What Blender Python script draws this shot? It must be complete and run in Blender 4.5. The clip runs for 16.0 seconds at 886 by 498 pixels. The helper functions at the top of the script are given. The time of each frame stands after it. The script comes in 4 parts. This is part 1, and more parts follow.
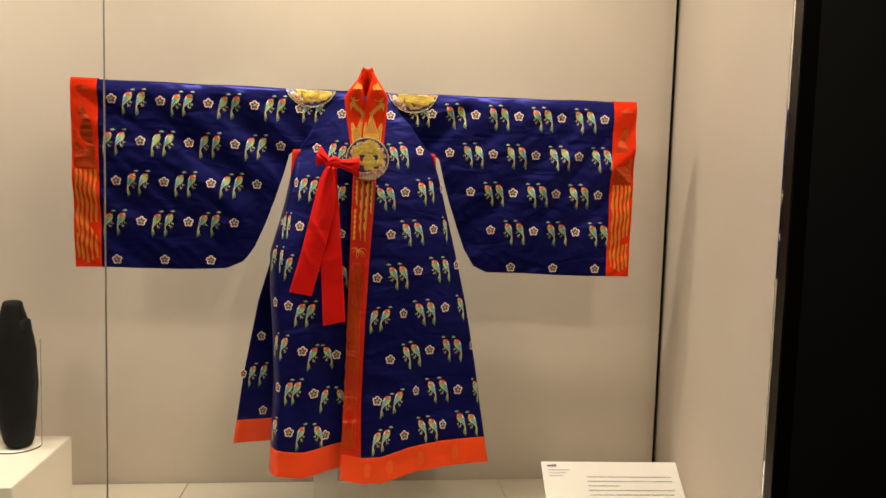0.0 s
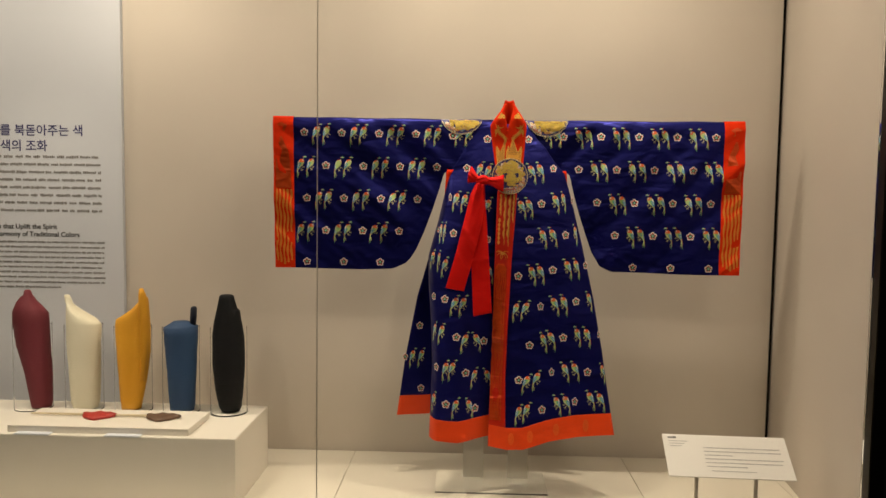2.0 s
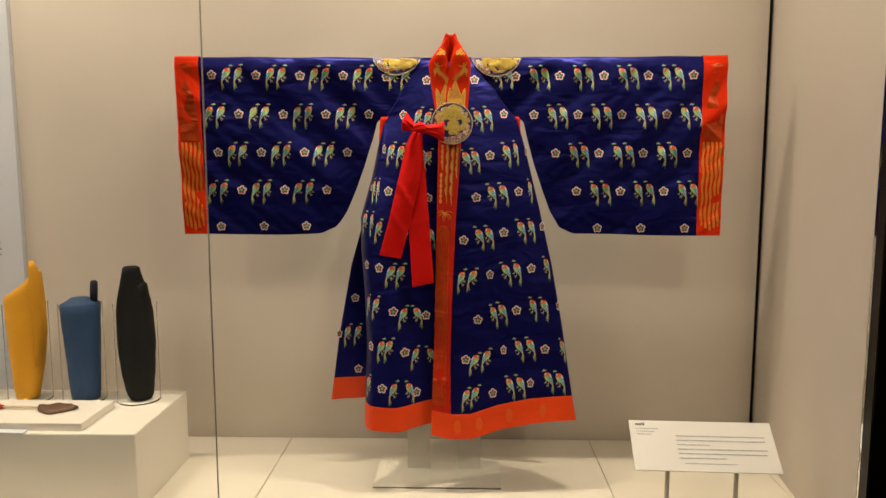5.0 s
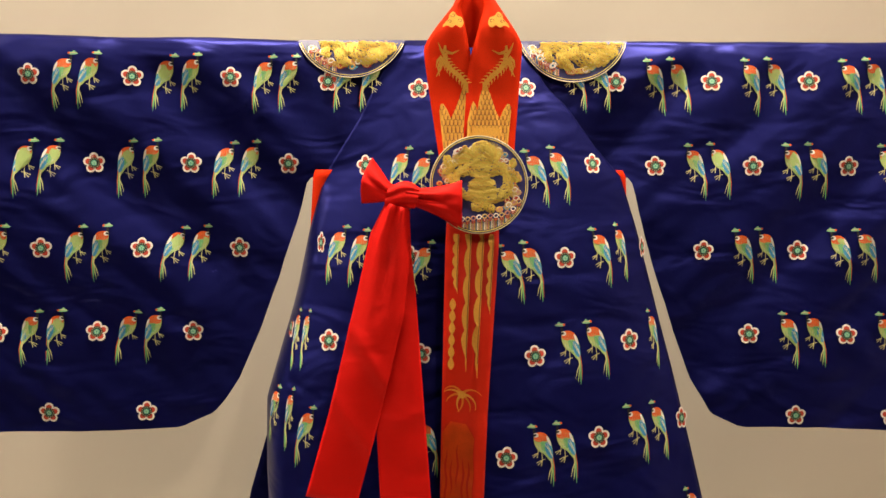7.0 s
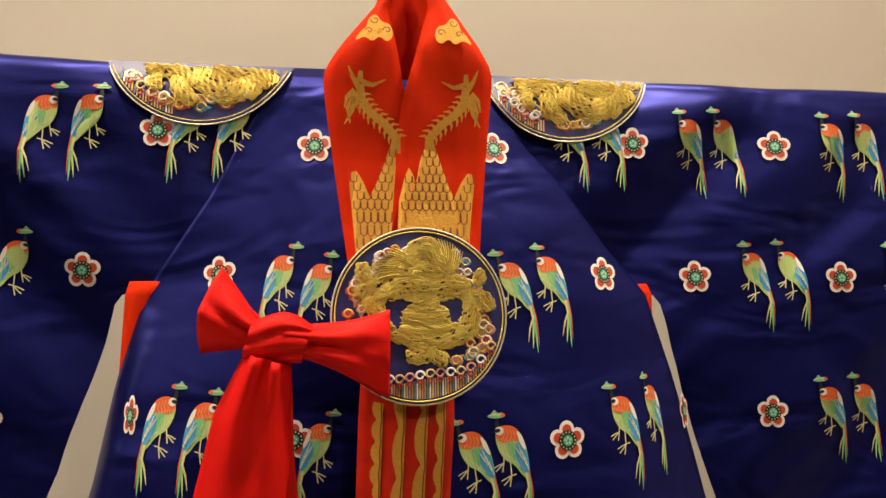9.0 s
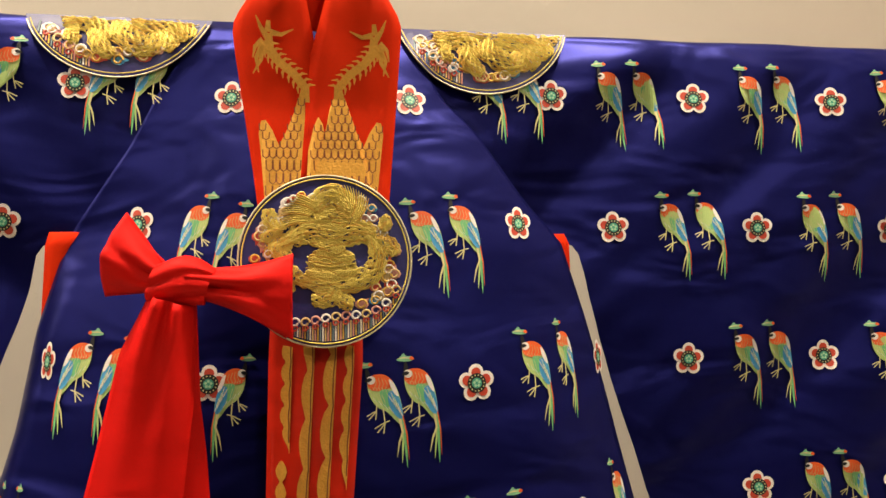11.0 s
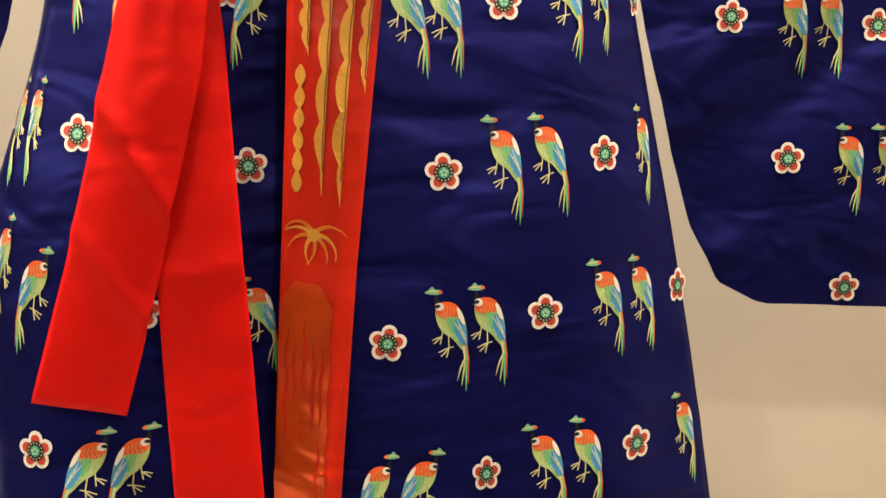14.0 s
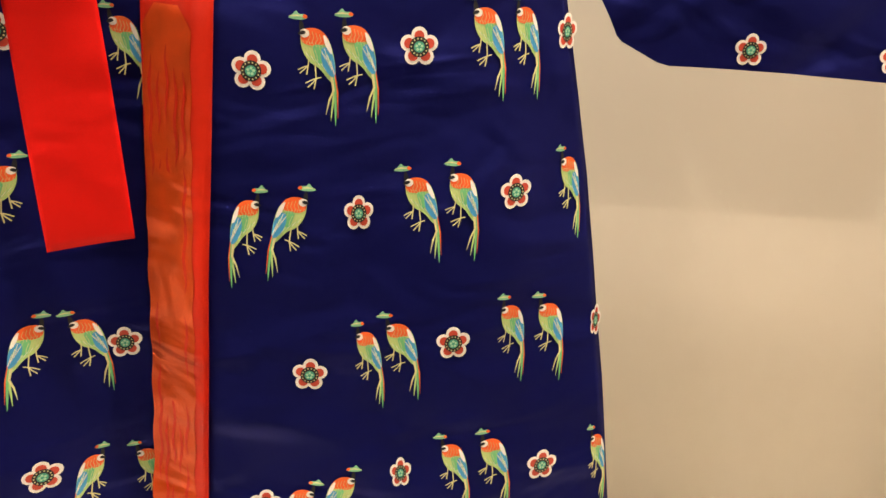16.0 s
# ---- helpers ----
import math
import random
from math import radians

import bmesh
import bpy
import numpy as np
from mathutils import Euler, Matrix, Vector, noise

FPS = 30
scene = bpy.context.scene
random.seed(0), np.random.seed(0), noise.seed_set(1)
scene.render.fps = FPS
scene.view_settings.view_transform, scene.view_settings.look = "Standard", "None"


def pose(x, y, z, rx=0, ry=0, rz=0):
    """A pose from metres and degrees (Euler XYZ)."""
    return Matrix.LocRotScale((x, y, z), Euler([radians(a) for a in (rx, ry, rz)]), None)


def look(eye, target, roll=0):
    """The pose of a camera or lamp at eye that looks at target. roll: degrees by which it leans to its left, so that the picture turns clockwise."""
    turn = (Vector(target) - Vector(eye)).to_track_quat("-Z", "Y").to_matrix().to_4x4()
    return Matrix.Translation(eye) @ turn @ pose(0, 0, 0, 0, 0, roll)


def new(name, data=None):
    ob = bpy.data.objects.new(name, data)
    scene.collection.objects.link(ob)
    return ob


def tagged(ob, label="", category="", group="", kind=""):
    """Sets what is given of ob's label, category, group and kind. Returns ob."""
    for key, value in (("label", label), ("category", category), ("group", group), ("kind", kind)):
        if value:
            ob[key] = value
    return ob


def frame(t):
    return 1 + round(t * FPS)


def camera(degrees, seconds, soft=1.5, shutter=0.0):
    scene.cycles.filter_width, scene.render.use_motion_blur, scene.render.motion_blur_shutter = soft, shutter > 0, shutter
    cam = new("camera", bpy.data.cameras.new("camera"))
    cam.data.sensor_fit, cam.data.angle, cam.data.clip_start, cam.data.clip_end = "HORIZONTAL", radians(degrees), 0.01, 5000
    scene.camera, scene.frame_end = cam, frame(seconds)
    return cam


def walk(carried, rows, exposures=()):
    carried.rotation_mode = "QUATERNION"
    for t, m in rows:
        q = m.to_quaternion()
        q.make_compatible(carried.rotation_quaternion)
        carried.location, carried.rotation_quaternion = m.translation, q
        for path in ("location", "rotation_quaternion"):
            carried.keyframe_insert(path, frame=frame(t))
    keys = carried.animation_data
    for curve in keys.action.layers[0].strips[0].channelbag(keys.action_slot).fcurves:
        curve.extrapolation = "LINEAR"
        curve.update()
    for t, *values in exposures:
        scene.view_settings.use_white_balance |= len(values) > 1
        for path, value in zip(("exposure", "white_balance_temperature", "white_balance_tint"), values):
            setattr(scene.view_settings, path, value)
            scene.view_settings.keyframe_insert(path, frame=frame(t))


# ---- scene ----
cam = camera(60.8, 16.0)
PATH = [
    (0, (0.009, -2.768, 1.275), (0.223, -0.787, 1.107), 1.7),
    (0.5, (0.0, -2.944, 1.274), (0.008, -0.949, 1.128), 0.4),
    (1, (-0.002, -3.074, 1.289), (-0.142, -1.084, 1.146), -0.6),
    (1.5, (-0.09, -3.195, 1.262), (-0.165, -1.2, 1.147), 0.4),
    (2, (-0.149, -3.278, 1.272), (-0.215, -1.284, 1.133), 0.8),
    (2.5, (-0.19, -3.305, 1.268), (-0.261, -1.314, 1.085), 0.8),
    (3, (-0.196, -3.316, 1.268), (-0.287, -1.327, 1.083), 0.3),
    (3.2, (-0.202, -3.309, 1.268), (-0.297, -1.32, 1.082), 0.3),
    (5.3, (0.078, -2.6, 1.236), (0.051, -0.616, 0.985), -0.2),
    (5.5, (0.075, -2.421, 1.234), (0.112, -0.438, 0.98), -0.3),
    (6, (0.07, -1.987, 1.286), (0.221, -0.002, 1.095), -0.8),
    (6.5, (0.056, -1.589, 1.304), (0.03, 0.408, 1.214), 0.7),
    (7, (-0.042, -1.235, 1.31), (-0.025, 0.763, 1.226), 0.1),
    (7.5, (-0.08, -0.956, 1.323), (0.011, 1.042, 1.311), 0.3),
    (8, (-0.054, -0.782, 1.364), (0.062, 1.213, 1.449), 0.8),
    (8.5, (-0.045, -0.726, 1.377), (0.163, 1.259, 1.494), 0.3),
    (9, (-0.039, -0.72, 1.379), (0.212, 1.26, 1.495), 0.2),
    (9.2, (-0.032, -0.72, 1.379), (0.237, 1.258, 1.494), 0.0),
    (11.3, (0.05, -0.744, 1.344), (0.312, 1.239, 1.365), -0.2),
    (11.5, (0.059, -0.744, 1.338), (0.301, 1.242, 1.326), 0.0),
    (12, (0.066, -0.739, 1.303), (0.278, 1.249, 1.249), 0.4),
    (12.5, (0.066, -0.726, 1.265), (0.255, 1.261, 1.141), 1.0),
    (13, (0.037, -0.724, 1.227), (0.213, 1.258, 1.023), 1.4),
    (13.5, (0.023, -0.742, 1.195), (0.191, 1.229, 0.9), 1.9),
    (14, (0.057, -0.743, 1.152), (0.223, 1.216, 0.781), 2.4),
    (14.5, (0.125, -0.735, 1.096), (0.291, 1.198, 0.611), 3.0),
    (15, (0.15, -0.753, 1.062), (0.315, 1.147, 0.458), 3.7),
    (15.5, (0.16, -0.766, 1.042), (0.32, 1.115, 0.382), 4.0),
    (16, (0.182, -0.77, 1.029), (0.354, 1.101, 0.346), 3.8),
]
walk(cam, [(t, look(eye, target, roll)) for t, eye, target, roll in PATH],
     exposures=((0, -0.08), (0.5, -0.30), (1.0, -0.55), (2.0, -0.52), (3.2, -0.50), (5.3, -0.24), (6.5, 0.08), (7.2, 0.12), (8.3, -0.12), (9.2, -0.20), (11.3, 0.02), (12.5, 0.28), (14.0, 0.60), (15.0, 0.80), (16.0, 0.80)))

# ---- world, lights ----
world = bpy.data.worlds.new("gallery_dark")
world.use_nodes = True
world.node_tree.nodes["Background"].inputs[0].default_value = (0.012, 0.013, 0.016, 1)
world.node_tree.nodes["Background"].inputs[1].default_value = 0.3
scene.world = world


def area_lamp(name, eye, target, size, size_y, watts, colour):
    data = bpy.data.lights.new(name, "AREA")
    data.shape, data.size, data.size_y, data.energy, data.color = "RECTANGLE", size, size_y, watts, colour
    ob = new(name, data)
    ob.matrix_world = look(eye, target)
    return ob


WARM = (1.0, 0.84, 0.63)
# lamps along the top of the case
for x, watts in ((-3.0, 16), (-1.75, 18), (-0.35, 13), (0.55, 12)):
    area_lamp("case_light", (x, -0.24, 2.70), (x, 0.0, 0.0), 0.35, 0.10, watts, WARM)


def spot_lamp(name, eye, target, watts, cone, radius):
    data = bpy.data.lights.new(name, "SPOT")
    data.energy, data.color, data.spot_size, data.spot_blend, data.shadow_soft_size = watts, WARM, radians(cone), 0.8, radius
    ob = new(name, data)
    ob.matrix_world = look(eye, target)
    return ob


# gallery ceiling spots in front of the case
spot_lamp("track_spot", (-2.0, -2.9, 3.15), (-0.4, 0.0, 0.8), 58, 75, 0.05)
spot_lamp("track_spot", (1.15, -2.9, 3.08), (0.3, 0.0, 0.8), 50, 75, 0.05)
# added spot to brighten the plinth, without a known source
spot_lamp("track_spot", (-3.2, -2.9, 3.1), (-2.2, 0.0, 0.7), 24, 60, 0.05)
# downlights in the case top
for x, aim, watts in ((-2.3, -2.1, 60), (-0.55, -0.35, 70), (0.60, 0.42, 75)):
    spot_lamp("case_spot", (x, -0.25, 2.74), (aim, -0.06, 0.0), watts, 62, 0.025)

# ---- materials ----
def mat(name, colour, rough=0.6, metal=0.0, grain=0.0, scale=40.0, bump=0.0, spec=0.5, sheen=0.0, blotch=0.0, crease=0.0):
    m = bpy.data.materials.new(name)
    m.use_nodes = True
    nt = m.node_tree
    p = nt.nodes["Principled BSDF"]
    p.inputs["Base Color"].default_value = (*colour, 1)
    p.inputs["Roughness"].default_value = rough
    p.inputs["Metallic"].default_value = metal
    p.inputs["Specular IOR Level"].default_value = spec
    p.inputs["Sheen Weight"].default_value = sheen
    if grain or bump or blotch:
        co = nt.nodes.new("ShaderNodeTexCoord")
        n1 = nt.nodes.new("ShaderNodeTexNoise")
        n1.inputs["Scale"].default_value, n1.inputs["Detail"].default_value = scale, 6
        n2 = nt.nodes.new("ShaderNodeTexNoise")
        n2.inputs["Scale"].default_value, n2.inputs["Detail"].default_value = 2.3, 3
        for n in (n1, n2):
            nt.links.new(co.outputs["Object"], n.inputs["Vector"])
        mul = nt.nodes.new("ShaderNodeMapRange")
        mul.inputs["To Min"].default_value, mul.inputs["To Max"].default_value = 1 - grain, 1 + grain
        nt.links.new(n1.outputs["Fac"], mul.inputs["Value"])
        mul2 = nt.nodes.new("ShaderNodeMapRange")
        mul2.inputs["From Min"].default_value, mul2.inputs["From Max"].default_value = 0.3, 0.7
        mul2.inputs["To Min"].default_value, mul2.inputs["To Max"].default_value = 1 - blotch, 1 + blotch
        nt.links.new(n2.outputs["Fac"], mul2.inputs["Value"])
        both = nt.nodes.new("ShaderNodeMath")
        both.operation = "MULTIPLY"
        nt.links.new(mul.outputs[0], both.inputs[0])
        nt.links.new(mul2.outputs[0], both.inputs[1])
        tint = nt.nodes.new("ShaderNodeVectorMath")
        tint.operation = "SCALE"
        tint.inputs[0].default_value = colour
        nt.links.new(both.outputs[0], tint.inputs["Scale"])
        nt.links.new(tint.outputs[0], p.inputs["Base Color"])
        if bump:
            b = nt.nodes.new("ShaderNodeBump")
            b.inputs["Strength"].default_value, b.inputs["Distance"].default_value = bump, 0.002
            nt.links.new(n1.outputs["Fac"], b.inputs["Height"])
            nt.links.new(b.outputs[0], p.inputs["Normal"])
    if crease:
        # slack, slightly crumpled cloth
        n3 = nt.nodes.new("ShaderNodeTexNoise")
        n3.inputs["Scale"].default_value, n3.inputs["Detail"].default_value, n3.inputs["Distortion"].default_value = 7.0, 2, 0.6
        mp = nt.nodes.new("ShaderNodeMapping")
        mp.inputs["Rotation"].default_value, mp.inputs["Scale"].default_value = (0, 0.6, 0), (1.0, 1.0, 2.2)
        nt.links.new(co.outputs["Object"], mp.inputs["Vector"])
        nt.links.new(mp.outputs[0], n3.inputs["Vector"])
        b3 = nt.nodes.new("ShaderNodeBump")
        b3.inputs["Strength"].default_value, b3.inputs["Distance"].default_value = crease, 0.02
        nt.links.new(n3.outputs["Fac"], b3.inputs["Height"])
        nt.links.new(b3.outputs[0], b.inputs["Normal"])
    return m


M_WALL = mat("wall_paint", (0.62, 0.56, 0.49), 0.7, grain=0.015, scale=60, bump=0.05, blotch=0.03)
M_SIDE = mat("side_paint", (0.62, 0.56, 0.50), 0.7, grain=0.015, scale=60, bump=0.05, blotch=0.03)
M_FLOOR = mat("floor_board", (0.82, 0.77, 0.66), 0.5, grain=0.02, scale=50, bump=0.03, blotch=0.03)
M_DARK = mat("gap_dark", (0.012, 0.011, 0.010), 0.45, metal=0.4)
M_BLACKROOM = mat("gallery_black", (0.010, 0.010, 0.012), 0.7, grain=0.2, scale=8)
M_PLINTH = mat("plinth_paint", (0.82, 0.78, 0.70), 0.55, grain=0.015, scale=40, bump=0.03, blotch=0.02)
M_NAVY = mat("navy_satin", (0.0075, 0.0085, 0.112), 0.40, metal=0.60, grain=0.06, scale=300, bump=0.05, spec=0.2, crease=0.52)
M_RED = mat("red_satin", (0.70, 0.028, 0.003), 0.65, grain=0.05, scale=250, bump=0.06, spec=0.06, crease=0.12)
M_CARD = mat("card", (0.8, 0.78, 0.74), 0.6, grain=0.01, scale=100)


M_BRONZE = mat("bronze_frame", (0.018, 0.015, 0.012), 0.35, metal=0.6, grain=0.2, scale=30)
M_JOINT = mat("silicone", (0.45, 0.40, 0.34), 0.4)
M_STEEL = mat("brushed_steel", (0.50, 0.46, 0.40), 0.4, metal=0.3, grain=0.1, scale=200)
M_INK = mat("ink", (0.05, 0.05, 0.055), 0.7)
M_INK2 = mat("ink_grey", (0.20, 0.19, 0.19), 0.7)
M_INK3 = mat("ink_pale", (0.33, 0.32, 0.33), 0.7)
M_INKBLUE = mat("ink_blue", (0.03, 0.03, 0.14), 0.7)
M_PANEL = mat("panel_board", (0.62, 0.65, 0.72), 0.6, grain=0.01, scale=60, blotch=0.02)
M_BLUECARD = mat("blue_card", (0.72, 0.76, 0.84), 0.5, grain=0.01, scale=80)
M_BURG = mat("burgundy_felt", (0.16, 0.018, 0.03), 0.75, grain=0.12, scale=180, bump=0.25)
M_CREAM = mat("cream_felt", (0.80, 0.76, 0.60), 0.75, grain=0.06, scale=180, bump=0.25)
M_YELLOW = mat("yellow_felt", (0.72, 0.34, 0.012), 0.7, grain=0.08, scale=180, bump=0.25)
M_BLUE = mat("blue_felt", (0.014, 0.05, 0.13), 0.7, grain=0.1, scale=180, bump=0.25)
M_BLUEDARK = mat("dark_blue_felt", (0.008, 0.012, 0.03), 0.7, grain=0.1, scale=180, bump=0.25)
M_BLACK = mat("black_felt", (0.006, 0.0065, 0.008), 0.7, grain=0.1, scale=180, bump=0.25, spec=0.2)
M_REDSILK = mat("red_silk", (0.45, 0.03, 0.02), 0.5, grain=0.4, scale=90, bump=0.3)
M_BROWN = mat("brown_brocade", (0.13, 0.07, 0.04), 0.6, grain=0.6, scale=110, bump=0.3)
M_BONE = mat("bone", (0.62, 0.52, 0.34), 0.5, grain=0.1, scale=80)
M_BOW = mat("red_taffeta", (0.70, 0.006, 0.003), 0.6, grain=0.05, scale=500, bump=0.05, spec=0.15, crease=0.38)
M_ORANGE = mat("hem_satin", (0.78, 0.062, 0.008), 0.42, grain=0.08, scale=120, bump=0.08, blotch=0.15, spec=0.3, crease=0.25)
M_BORDER = mat("border_satin", (0.52, 0.016, 0.004), 0.36, grain=0.08, scale=150, bump=0.08, blotch=0.15, spec=0.3, crease=0.25)
M_GOLD = mat("gold_thread", (1.0, 0.77, 0.18), 0.21, metal=0.35, grain=0.15, scale=900, bump=0.4)
M_GOLD2 = mat("dark_gold_thread", (0.66, 0.40, 0.07), 0.32, metal=0.35, grain=0.2, scale=900, bump=0.4)
M_GOLDFLAT = mat("woven_gold", (0.80, 0.40, 0.06), 0.40, metal=0.35, grain=0.2, scale=500, bump=0.3)
M_CUFFGOLD = mat("cuff_gold", (0.80, 0.27, 0.035), 0.34, metal=0.4, grain=0.2, scale=300, bump=0.2)
M_GOLDLINE = mat("gold_outline", (0.22, 0.05, 0.015), 0.6)
# dull woven gold of the cuffs; on the border also painted satin sheen
M_GOLDSHEEN = mat("dull_gold_and_sheen", (0.62, 0.070, 0.009), 0.30, metal=0.5, grain=0.30, scale=45, bump=0.1, blotch=0.30, crease=0.8)
M_GOLDHEM = mat("hem_gold", (0.80, 0.115, 0.018), 0.38, metal=0.2, grain=0.2, scale=300, bump=0.1)
M_SILVERCORD = mat("pale_gold_cord", (0.75, 0.66, 0.48), 0.4, metal=0.5)
M_PATCH = mat("roundel_silk", (0.020, 0.018, 0.14), 0.45, grain=0.2, scale=300)


def thread(name, colour):
    return mat(name, tuple(min(0.85, 1.1 * c) for c in colour), 0.45, grain=0.16, scale=900, bump=0.2, spec=0.5)


T_WHITE, T_RED, T_BLACK = thread("thread_white", (0.77, 0.71, 0.68)), thread("thread_red", (0.50, 0.05, 0.025)), thread("thread_black", (0.008, 0.008, 0.012))
T_TEAL, T_YELLOW, T_MINT = thread("thread_teal", (0.05, 0.32, 0.22)), thread("thread_yellow", (0.60, 0.54, 0.27)), thread("thread_mint", (0.36, 0.62, 0.42))
T_ORANGE, T_LIME, T_BLUE = thread("thread_orange", (0.72, 0.10, 0.015)), thread("thread_lime", (0.42, 0.56, 0.20)), thread("thread_blue", (0.05, 0.29, 0.56))
T_GREEN, T_TAN, T_PINK = thread("thread_green", (0.15, 0.46, 0.19)), thread("thread_tan", (0.58, 0.40, 0.17)), thread("thread_pink", (0.55, 0.24, 0.20))
T_MINTDULL = thread("thread_dull_mint", (0.20, 0.46, 0.26))
T_TEALDULL = thread("thread_dull_teal", (0.14, 0.20, 0.24))


def clear(name, tint, ior=1.45, rough=0.0):
    m = bpy.data.materials.new(name)
    m.use_nodes = True
    p = m.node_tree.nodes["Principled BSDF"]
    p.inputs["Base Color"].default_value = (*tint, 1)
    p.inputs["Transmission Weight"].default_value = 1.0
    p.inputs["Roughness"].default_value, p.inputs["IOR"].default_value = rough, ior
    return m


M_GLASS = clear("case_glass", (0.99, 1.0, 0.99), 1.12)
M_ACRYLIC = clear("acrylic", (0.97, 0.98, 0.97), 1.15)
M_FROST = clear("frosted_acrylic", (0.93, 0.93, 0.91), 1.35, 0.35)
M_CYL = clear("clear_plastic", (0.995, 0.995, 0.99), 1.045)


# ---- mesh helpers ----
def obj(name, bm, material, parent=None, label="", smooth=False):
    me = bpy.data.meshes.new(name)
    bm.to_mesh(me)
    bm.free()
    for m in (material if isinstance(material, (list, tuple)) else [material]):
        me.materials.append(m)
    if smooth:
        for f in me.polygons:
            f.use_smooth = True
    ob = new(name, me)
    if parent:
        ob.parent = parent
    if label:
        tagged(ob, label)
    return ob


part = obj


def box(bm, x0, x1, y0, y1, z0, z1, bevel=0.0):
    r = bmesh.ops.create_cube(bm, size=1)
    bmesh.ops.scale(bm, verts=r["verts"], vec=(x1 - x0, y1 - y0, z1 - z0))
    bmesh.ops.translate(bm, verts=r["verts"], vec=((x0 + x1) / 2, (y0 + y1) / 2, (z0 + z1) / 2))
    if bevel:
        es = list({e for v in r["verts"] for e in v.link_edges})
        bmesh.ops.bevel(bm, geom=es, offset=bevel, segments=2, affect="EDGES")
    return r["verts"]


def boxed(name, dims, material, parent=None, label="", bevel=0.0, **tags):
    bm = bmesh.new()
    box(bm, *dims, bevel)
    ob = obj(name, bm, material, parent, label)
    if tags:
        tagged(ob, **tags)
    return ob


# ---- the case ----
YW, XS, TOP, YG = 0.40, 1.35, 2.8, -0.66
XF = 1.234  # where the side wall meets the glass


def empty(name, label, category, group=""):
    return tagged(new(name), label, category, group)


boxed("wall_back", (-4.2, 1.318, YW, YW + 0.12, -0.05, TOP), M_WALL, kind="structure")
bm = bmesh.new()
quad = ((XS, YW + 0.12), (XF, YG + 0.008), (XF + 0.05, YG + 0.008), (XS + 0.06, YW + 0.12))
grid = [[bm.verts.new((x, y, z)) for x, y in quad] for z in (-0.05, TOP)]
bm.faces.new(grid[0][::-1])
bm.faces.new(grid[1])
for k in range(4):
    bm.faces.new((grid[0][k], grid[0][(k + 1) % 4], grid[1][(k + 1) % 4], grid[1][k]))
bmesh.ops.recalc_face_normals(bm, faces=bm.faces)
tagged(obj("wall_side", bm, M_SIDE), kind="structure")
# dark filler in the gap of back and side wall, its shade as colour
boxed("gap_shade", (1.318, XS + 0.02, YW + 0.03, YW + 0.12, -0.05, TOP), M_DARK, kind="structure")
boxed("wall_left", (-4.3, -4.2, -0.62, YW + 0.12, -0.05, TOP), M_WALL, kind="structure")
boxed("ceiling", (-4.2, XS + 0.06, -0.62, YW + 0.12, TOP, TOP + 0.1), M_WALL, kind="structure")
boxed("trim_frame", (XF + 0.003, XF + 0.055, YG - 0.045, YG + 0.006, -0.05, TOP), M_BRONZE, kind="structure", bevel=0.003)
boxed("wall_front", (XF + 0.057, 4.5, -0.70, -0.60, -0.9, 3.3), M_BLACKROOM, kind="structure")
boxed("wall_front_lower", (-4.3, XF + 0.056, -0.70, -0.62, -0.9, -0.06), M_BLACKROOM, kind="structure")
boxed("wall_front_upper", (-4.3, XF + 0.056, -0.70, -0.625, TOP + 0.002, 3.3), M_BLACKROOM, kind="structure")

# display floor: boards with open joints
floor = tagged(new("floor"), kind="structure")
xs = [-4.2, -2.62, -0.694, 0.62, XS - 0.08]
for k in range(4):
    boxed("floor_board", (xs[k] + 0.0015, xs[k + 1] - 0.0015, -0.652, YW - 0.003, -0.05, 0.0), M_FLOOR, floor, bevel=0.0012)
boxed("floor_edge", (XS - 0.08, XS + 0.03, -0.25, YW - 0.003, -0.05, -0.0005), M_FLOOR, floor)
boxed("floor_base", (-4.2, XS, -0.62, YW, -0.08, -0.051), M_DARK, kind="structure")

# the gallery round the camera
boxed("gallery_floor", (-4.5, 4.5, -6.5, -0.62, -1.0, -0.9), M_BLACKROOM, kind="structure")
boxed("gallery_ceiling", (-4.5, 4.5, -6.5, -0.62, 3.3, 3.4), M_BLACKROOM, kind="structure")
boxed("gallery_wall_left", (-4.6, -4.5, -6.5, -0.62, -0.9, 3.3), M_BLACKROOM, kind="structure")
boxed("gallery_wall_right", (4.5, 4.6, -6.5, -0.62, -0.9, 3.3), M_BLACKROOM, kind="structure")
boxed("gallery_wall_back", (-4.5, 4.5, -6.6, -6.5, -0.9, 3.3), M_BLACKROOM, kind="structure")

# glass front: two panes with a butt joint
glazing = tagged(new("window_1"), kind="structure")
for x0, x1 in ((-4.2, -0.6770), (-0.6750, XF)):
    p = boxed("pane", (x0, x1, YG - 0.005, YG + 0.005, -0.05, TOP), M_GLASS, glazing)
    p.visible_shadow = False
boxed("silicone_joint", (-0.6770, -0.6750, YG - 0.004, YG + 0.004, -0.05, TOP), M_JOINT, glazing)


# ---- robe: cloth surfaces as y over (x, z) ----
def lerp(v, xs, ys):
    return float(np.interp(v, xs, ys))


def folds(x, z, seed, size, amount):
    return amount * noise.noise(Vector((x / size[0] + seed, seed * 1.7, z / size[1])))


